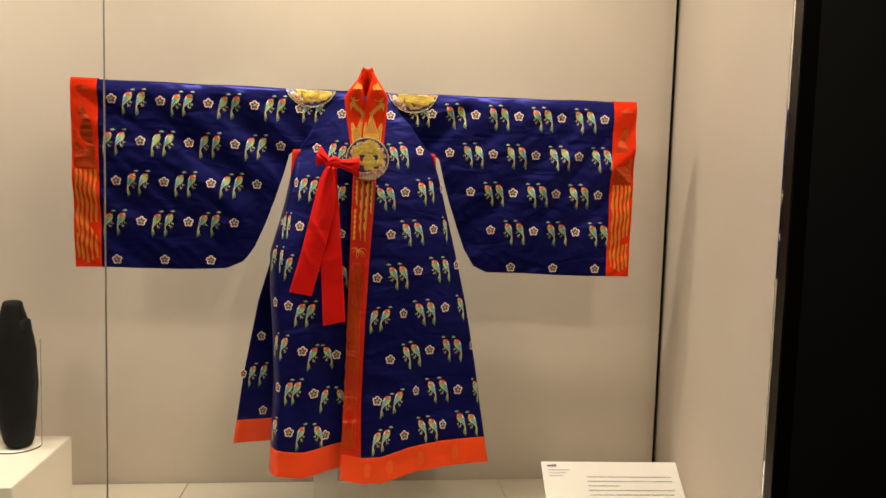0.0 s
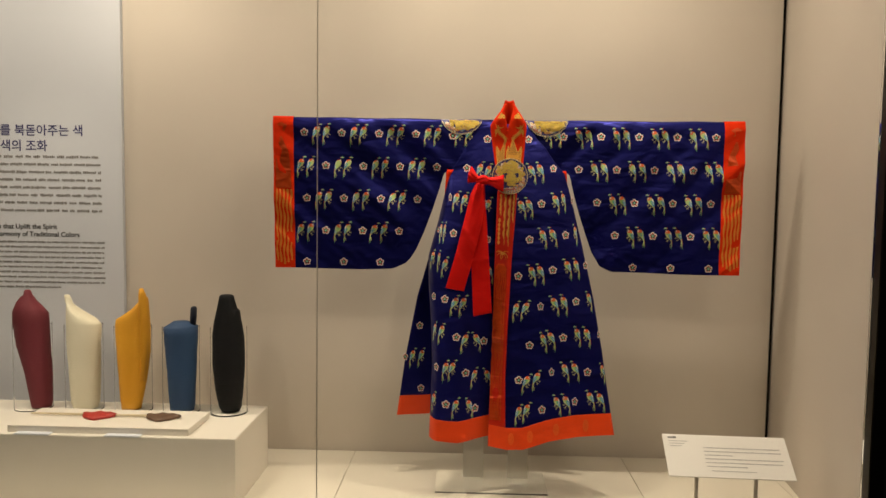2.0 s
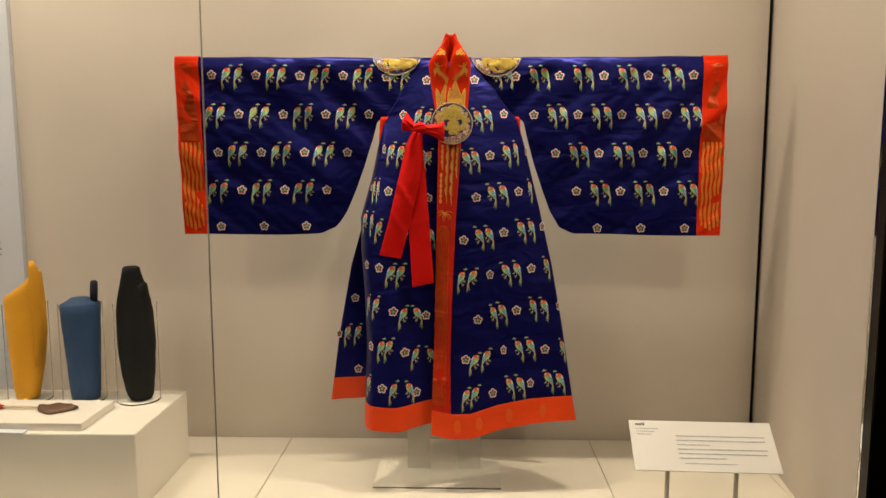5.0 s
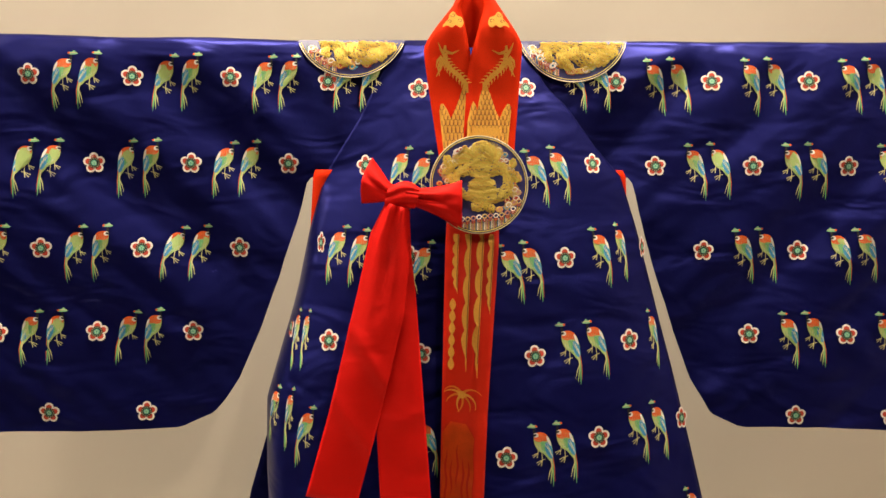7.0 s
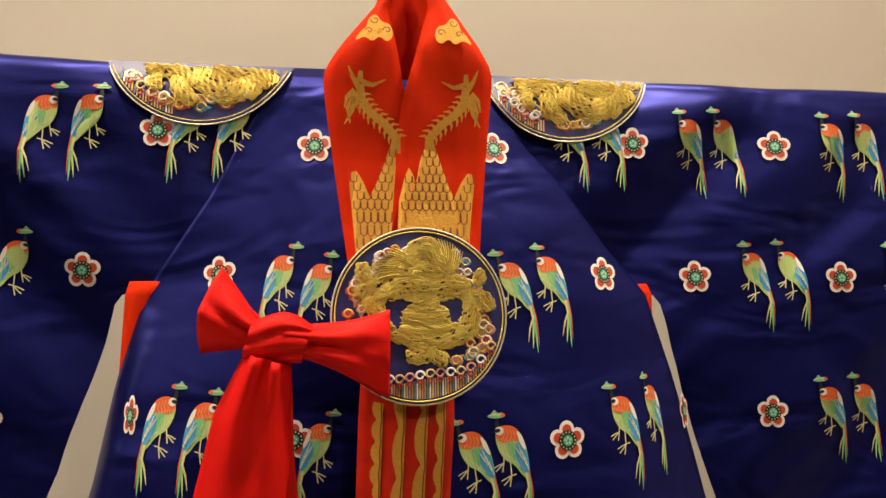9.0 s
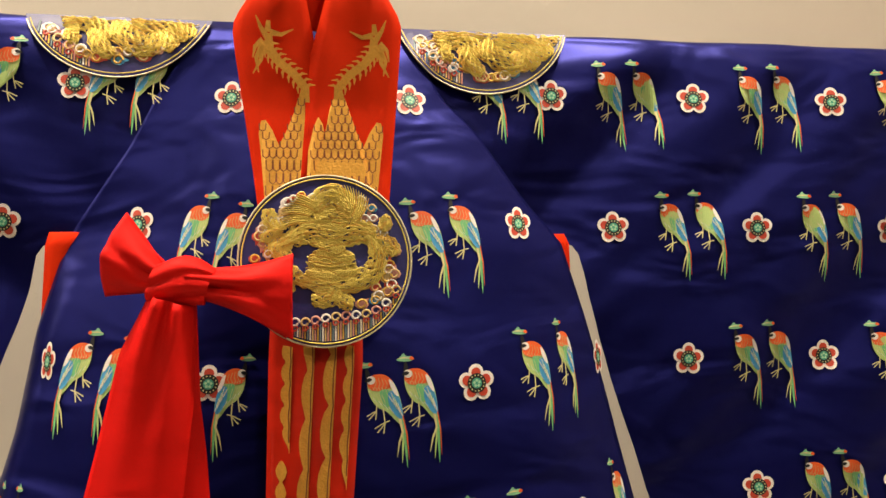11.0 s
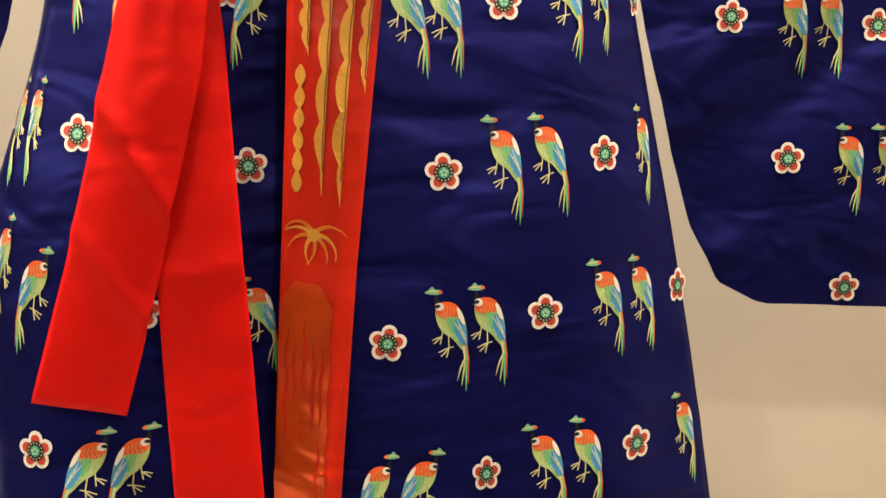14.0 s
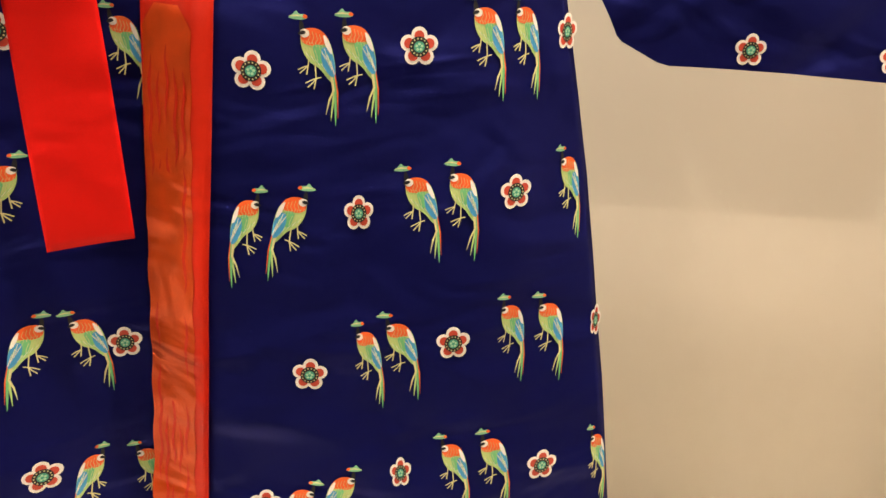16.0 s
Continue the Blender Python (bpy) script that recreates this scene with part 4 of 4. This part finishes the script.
def tail(left, right, yf, n=18, m=60):
    """A hanging end: each side edge runs down its own line of (z, x)."""
    rows = []
    for k in range(m + 1):
        v = k / m
        zl, zr = left[0][0] + (left[-1][0] - left[0][0]) * v, right[0][0] + (right[-1][0] - right[0][0]) * v
        xl, xr = (lerp(zz, [p[0] for p in e][::-1], [p[1] for p in e][::-1]) for zz, e in ((zl, left), (zr, right)))
        rows.append([(xl + (xr - xl) * c / n, yf(c / n, v), zl + (zr - zl) * c / n) for c in range(n + 1)])
    return cloth("tail", rows, M_BOW, bow, "", 0.0022)


def crease(u, v, v0, slope, depth, wide=0.035):
    d = (v - v0 - slope * u) / wide
    return -depth * math.exp(-d * d) + 0.5 * depth * math.tanh(2 * d)


tail([(1.330, -0.104), (1.20, -0.118), (1.10, -0.126), (0.98, -0.133), (0.765, -0.122)], [(1.322, -0.084), (1.244, -0.080), (1.198, -0.074), (1.022, -0.061), (0.781, -0.043)],
     lambda u, v: -0.088 - 0.010 * math.sin(math.pi * u) * (1 - v) - 0.004 * v + crease(u, v, 0.60, -0.02, 0.003, 0.02) + 0.003 * math.sin(6 * v + 3 * u))
tail([(1.332, -0.118), (1.285, -0.141), (1.20, -0.160), (1.025, -0.202), (0.885, -0.241)], [(1.322, -0.083), (1.244, -0.083), (1.17, -0.090), (1.099, -0.106), (0.985, -0.133), (0.871, -0.163)],
     lambda u, v: -0.100 - 0.020 * math.sin(math.pi * u) * max(0, 1 - 1.4 * v) + crease(u, v, 0.42, 0.18, 0.006) + crease(u, v, 0.66, 0.16, 0.004, 0.03) + 0.007 * math.sin(13 * u + 1) * (1 - v) ** 5 + 0.003 * math.sin(5 * v + 3 * u))
# near loop: a folded triangle standing up from the knot
rows = []
for k in range(19):
    v = k / 18
    top, low = (-0.104 + (-0.139 + 0.104) * v, 1.353 + (1.399 - 1.353) * v ** 1.15), (-0.106 + (-0.155 + 0.106) * v, 1.336 + (1.331 - 1.336) * v)
    r = []
    for t in np.linspace(0, 1, 17):
        pinch = (1 - v) ** 0.7
        r.append((top[0] + (low[0] - top[0]) * t - 0.006 * v * math.sin(math.pi * t), -0.094 - 0.014 * math.sin(math.pi * t) * (0.4 + 0.6 * v) + 0.006 * math.sin(13 * t + 2 * v) * pinch - 0.006 * math.exp(-((t - 0.62 + 0.1 * v) / 0.07) ** 2) * v, top[1] + (low[1] - top[1]) * t))
    rows.append(r)
cloth("loop", rows, M_BOW, bow, "", 0.003)
# far loop: broad, open at its end, gathered at the knot
for depth, inset in ((-0.100, 0.0), (-0.088, 0.006)):
    rows = []
    for k in range(25):
        v = k / 24
        x = -0.088 + (0.084 - inset) * v
        zt, zb = 1.356 - 0.004 * math.sin(math.pi * v) + 0.009 * v * v - inset, 1.330 - 0.030 * v ** 1.5 - 0.006 * v
        r = []
        for t in np.linspace(0, 1, 17):
            gather = 0.008 * math.sin(13 * t + 2.5 * v + inset * 90) * (1 - v) ** 1.1
            r.append((x, depth - 0.014 * math.sin(math.pi * t) * (1 - 0.4 * v) + gather + 0.003 * math.exp(-((t - 0.45 - 0.25 * v) / 0.08) ** 2) * v, zt + (zb - zt) * t))
        rows.append(r)
    cloth("loop", rows, M_BOW, bow, "", 0.003)
# knot: a wrapped, creased band
rows = []
for k in range(21):
    a = k / 20
    rr = 0.0150 * (0.80 + 0.30 * math.sin(math.pi * a))
    rows.append([(-0.116 + 0.046 * a + 0.004 * math.sin(t), -0.106 + rr * 0.95 * math.cos(t) + 0.0024 * math.sin(6 * t + 5 * a), 1.342 + 0.004 * math.sin(math.pi * a) - 0.004 * a + rr * 1.15 * math.sin(t) + 0.0014 * math.cos(5 * t + 6 * a)) for t in np.linspace(0, 2 * math.pi, 33)])
cloth("knot", rows, M_BOW, bow)

# ---- stand under the robe ----
stand = empty("acrylic_stand", "clear acrylic garment stand on the case floor", "stand")
boxed("base_plate", (-0.275, 0.210, -0.118, 0.14, 0.0015, 0.0075), M_ACRYLIC, stand, bevel=0.002)
for x0, x1 in ((-0.155, -0.065), (0.045, 0.135)):
    boxed("upright", (x0, x1, 0.060, 0.066, 0.0076, 1.30), M_FROST, stand, bevel=0.001)
boxed("cross_bar", (-0.78, 0.80, 0.072, 0.080, 1.586, 1.602), M_ACRYLIC, stand)

for o in stand.children:
    o.visible_shadow = False

# ---- caption board on two legs ----
caption = empty("caption_stand", "white sloping caption board on two slim metal legs", "caption board")
bm = bmesh.new()
vs = box(bm, -0.235, 0.235, -0.0025, 0.0025, -0.094, 0.094, 0.0006)
plate = part("caption_board", bm, M_CARD, caption)
plate.matrix_basis = pose(0.865, -0.388, 0.284, -52, 0, -2.5)


def bars(parent, rows, z0, step, h, material, y=-0.0032, seed=1, gap=0.55):
    """Lines of writing too small to read, as rows of word-long bars."""
    rnd = random.Random(seed)
    bm = bmesh.new()
    for k, (x0, x1) in enumerate(rows):
        x = x0
        while x < x1 - h:
            w = min(rnd.uniform(2.0, 6.5) * h, x1 - x)
            q = x
            while q < x + w - 0.2 * h:
                d, up = rnd.uniform(0.42, 0.78) * h, rnd.choice((0.36, 0.40, 0.56, 0.60))
                box(bm, q, q + d, y - 0.0003, y + 0.0003, z0 - step * k - h * rnd.choice((0.42, 0.42, 0.58)), z0 - step * k + h * up)
                q += d + 0.16 * h
            x += w + h * gap
    return part("text_lines", bm, material, parent)


bars(plate, [(-0.085, 0.205), (-0.085, 0.203), (-0.085, 0.02), (-0.085, 0.205), (-0.085, 0.203), (-0.085, 0.07)], 0.036, 0.0165, 0.0034, M_INK3, seed=4)
bars(plate, [(-0.07, 0.095)], -0.066, 0.01, 0.0024, M_INK3, seed=6)
bars(plate, [(-0.215, -0.178)], 0.078, 0.01, 0.009, M_INK, seed=7)
bars(plate, [(-0.215, -0.14), (-0.212, -0.155), (-0.212, -0.165)], 0.062, 0.011, 0.0026, M_INK3, seed=8)
for x in (0.742, 0.968):
    bm = bmesh.new()
    bmesh.ops.create_cone(bm, segments=14, radius1=0.0075, radius2=0.0075, depth=0.236, cap_ends=True)
    bmesh.ops.translate(bm, verts=bm.verts, vec=(x, -0.415, 0.118))
    part("leg", bm, M_STEEL, caption, "slim brushed metal leg", smooth=False)

# ---- plinth and what stands on it ----
plinth = tagged(boxed("plinth", (-3.6, -1.07, -0.338, 0.157, 0.0, 0.287), M_PLINTH, bevel=0.0025), "low white painted display plinth beside the robe", "plinth")
slab = tagged(boxed("display_slab", (-2.02, -1.27, -0.31, -0.055, 0.287, 0.315), M_PLINTH, bevel=0.0015), "thin white slab lying on the plinth", "display slab")


def loft(name, sections, material, parent, n=28, lean=0.0):
    """Rounded form from (z, centre x, half width, half depth, slant) sections."""
    bm = bmesh.new()
    rings = []
    for z, cx, rx, ry, slant in sections:
        rings.append([bm.verts.new((cx + rx * math.cos(t), ry * math.sin(t), z + slant * math.cos(t))) for t in np.linspace(0, 2 * math.pi, n, endpoint=False)])
    for a, b in zip(rings, rings[1:]):
        for k in range(n):
            bm.faces.new((a[k], a[(k + 1) % n], b[(k + 1) % n], b[k]))
    bm.faces.new(rings[0][::-1])
    bm.faces.new(rings[-1])
    return part(name, bm, material, parent, smooth=True)


def tube(name, r, z0, z1, material, parent):
    bm = bmesh.new()
    n = 40
    rings = []
    for rr, z in ((r, z0), (r, z1), (r - 0.003, z1), (r - 0.003, z0 + 0.004)):
        rings.append([bm.verts.new((rr * math.cos(t), rr * math.sin(t), z)) for t in np.linspace(0, 2 * math.pi, n, endpoint=False)])
    for a, b in zip(rings, rings[1:]):
        for k in range(n):
            bm.faces.new((a[k], a[(k + 1) % n], b[(k + 1) % n], b[k]))
    bm.faces.new(rings[-1])
    bm.faces.new(rings[0][::-1])
    ob = part(name, bm, material, parent, smooth=False)
    return ob


VASES = (
    ("dull burgundy tapered cloth form in a clear cylinder", M_BURG, -2.112, [(0.0, 0.036, 0.042, 0.04, 0), (0.02, 0.036, 0.046, 0.045, 0), (0.16, 0.024, 0.058, 0.055, 0), (0.28, 0.004, 0.071, 0.064, 0), (0.385, -0.005, 0.077, 0.068, 0), (0.43, -0.006, 0.076, 0.066, -0.004), (0.465, -0.010, 0.055, 0.05, -0.012), (0.49, -0.014, 0.034, 0.034, -0.010), (0.51, -0.016, 0.018, 0.02, 0), (0.525, -0.018, 0.015, 0.015, 0), (0.532, -0.018, 0.009, 0.009, 0)]),
    ("cream cloth form with a slanting lip in a clear cylinder", M_CREAM, -1.876, [(0.0, 0.004, 0.052, 0.05, 0), (0.03, 0.004, 0.062, 0.058, 0), (0.15, 0.003, 0.067, 0.062, 0), (0.30, 0.0, 0.073, 0.064, 0), (0.385, 0.002, 0.076, 0.064, -0.008), (0.42, -0.006, 0.068, 0.055, -0.026), (0.45, -0.038, 0.036, 0.036, -0.026), (0.475, -0.062, 0.018, 0.02, -0.010), (0.50, -0.070, 0.013, 0.014, 0), (0.512, -0.074, 0.011, 0.012, 0)]),
    ("bright yellow folded cloth form in a clear cylinder", M_YELLOW, -1.650, [(0.0, -0.011, 0.042, 0.042, 0), (0.05, -0.009, 0.050, 0.048, 0), (0.14, -0.002, 0.062, 0.056, 0), (0.26, 0.002, 0.074, 0.062, 0), (0.38, 0.0, 0.077, 0.062, 0.0), (0.42, 0.0, 0.074, 0.055, 0.014), (0.45, 0.014, 0.058, 0.045, 0.026), (0.475, 0.034, 0.036, 0.032, 0.024), (0.50, 0.050, 0.018, 0.020, 0.010)]),
    ("dark blue cylindrical cloth form in a clear cylinder", M_BLUE, -1.432, [(0.0, 0.004, 0.052, 0.052, 0), (0.03, 0.004, 0.056, 0.055, 0), (0.18, 0.003, 0.064, 0.060, 0), (0.34, 0.0, 0.074, 0.068, 0), (0.378, 0.0, 0.076, 0.070, 0.003), (0.384, 0.0, 0.066, 0.060, 0.003), (0.392, 0.0, 0.050, 0.044, 0.002), (0.402, 0.002, 0.034, 0.03, 0.0)]),
    ("black bottle shaped cloth form in a clear cylinder", M_BLACK, -1.215, [(0.0, 0.008, 0.040, 0.04, 0), (0.02, 0.006, 0.050, 0.048, 0), (0.10, 0.002, 0.062, 0.060, 0), (0.22, 0.0, 0.072, 0.066, 0), (0.34, -0.002, 0.070, 0.064, 0), (0.40, -0.003, 0.062, 0.056, 0), (0.46, -0.006, 0.046, 0.042, 0), (0.50, -0.008, 0.036, 0.034, 0), (0.520, -0.008, 0.032, 0.030, 0), (0.526, -0.008, 0.024, 0.022, 0)]),
)
for label, material, x, sections in VASES:
    v = empty("display_vase", label, "vase", "coloured forms on the plinth")
    v.matrix_basis = pose(x, 0.04, 0.2885)
    loft("body", [(z + 0.006, cx, rx, ry, sl) for z, cx, rx, ry, sl in sections], material, v)
    tube("clear_cylinder", 0.081, 0.0, 0.385, M_CYL, v).visible_shadow = False
    bm = bmesh.new()
    bmesh.ops.create_cone(bm, segments=40, radius1=0.088, radius2=0.086, depth=0.004, cap_ends=True)
    bmesh.ops.translate(bm, verts=bm.verts, vec=(0, 0, 0.0022))
    if x > -1.3:
        part("base_disc", bm, M_CYL, v).visible_shadow = False
    if x > -1.5 and x < -1.4:
        loft("stem", [(0.385, 0.055, 0.014, 0.012, 0), (0.43, 0.058, 0.015, 0.012, 0), (0.470, 0.060, 0.014, 0.012, 0), (0.476, 0.060, 0.008, 0.008, 0)], M_BLUEDARK, v, 14)
    if x < -1.6 and x > -1.7:
        flap = loft("fold", [(0.14, 0.052, 0.008, 0.012, 0), (0.25, 0.058, 0.016, 0.022, 0), (0.38, 0.064, 0.021, 0.026, 0), (0.46, 0.062, 0.021, 0.026, 0), (0.53, 0.056, 0.015, 0.020, 0), (0.556, 0.052, 0.008, 0.010, 0)], M_YELLOW, v, 16)
        flap.matrix_basis = pose(0, -0.028, 0)
    if x > -1.3:
        loft("neck_fold", [(0.36, 0.03, 0.030, 0.045, 0), (0.43, 0.026, 0.028, 0.040, 0), (0.462, 0.028, 0.022, 0.03, 0), (0.470, 0.030, 0.012, 0.016, 0)], M_BLACK, v, 16)


def pouch_tassel(name, label, x, z, body_mat, length):
    th = empty(name, label, "ornament")
    th.matrix_basis = pose(x, -0.165, z) @ Matrix.Diagonal((1.35, 1.7, 1.7, 1))
    bm = bmesh.new()
    rows = []
    for k in range(13):
        v = k / 12
        h = 0.006 + 0.022 * math.sin(math.pi * min(1, v * 1.15)) ** 0.7
        rows.append([(0.01 + 0.105 * v, h * t * (1 + 0.5 * v), 0.003 + 0.007 * (1 - t * t) + 0.0015 * math.sin(16 * v + 3 * t)) for t in np.linspace(-1, 1, 9)])
    grid_faces(bm, rows)
    bmesh.ops.recalc_face_normals(bm, faces=bm.faces)
    ob = part("pouch", bm, body_mat, th, smooth=True)
    ob.modifiers.new("thick", "SOLIDIFY").thickness = 0.003
    bm = bmesh.new()
    bmesh.ops.create_cone(bm, segments=10, radius1=0.0022, radius2=0.0030, depth=length, cap_ends=True)
    bmesh.ops.rotate(bm, verts=bm.verts, matrix=Matrix.Rotation(math.pi / 2, 3, "Y"))
    bmesh.ops.translate(bm, verts=bm.verts, vec=(-length / 2 + 0.012, 0, 0.0048))
    part("stem", bm, M_BONE, th)
    return th


pouch_tassel("ornament", "small red embroidered ornament with a pale stem", -1.79, 0.3155, M_REDSILK, 0.17)
pouch_tassel("ornament", "small brown patterned ornament with a thin pale stem", -1.515, 0.3155, M_BROWN, 0.19)
for x in (-1.90, -1.53):
    lab = boxed("name_card", (x - 0.072, x + 0.072, -0.346, -0.314, 0.2875, 0.2935), M_BLUECARD, bevel=0.0005)
    tagged(lab, "small pale blue caption card at the plinth edge", "card")

# ---- wall panel with writing ----
wall_panel = tagged(boxed("text_panel", (-3.45, -1.842, YW - 0.028, YW - 0.001, 0.02, TOP - 0.05), M_PANEL, bevel=0.001), "tall pale grey text panel fixed to the case wall", "text panel")


def lettering(text, x, z, size, material, squeeze=1.0):
    cu = bpy.data.curves.new("lettering", "FONT")
    cu.body, cu.size, cu.extrude, cu.space_character = text, size, 0.0004, 1.0
    cu.offset = 0.0006
    cu.materials.append(material)
    ob = new("lettering", cu)
    ob.parent = wall_panel
    ob.matrix_basis = Matrix.Translation((x, YW - 0.0286, z)) @ Matrix.Rotation(math.pi / 2, 4, "X") @ Matrix.Diagonal((squeeze, 1, 1, 1))
    return ob


lettering("활기를 북돋아주는 색", -2.556, 1.545, 0.0595, M_INKBLUE)
lettering("전통색의 조화", -2.556, 1.470, 0.0595, M_INKBLUE)
lettering("Colors that Uplift the Spirit", -2.546, 1.085, 0.0335, M_INK)
lettering("The Harmony of Traditional Colors", -2.546, 1.048, 0.0335, M_INK)
YB = YW - 0.0286
bars(wall_panel, [(-2.553, -1.946)] * 8, 1.438, 0.0375, 0.0120, M_INK2, y=YB, seed=11, gap=0.9)
bars(wall_panel, [(-2.547, -1.936)] * 9 + [(-2.547, -2.16)], 1.020, 0.0248, 0.0086, M_INK2, y=YB, seed=12, gap=0.7)
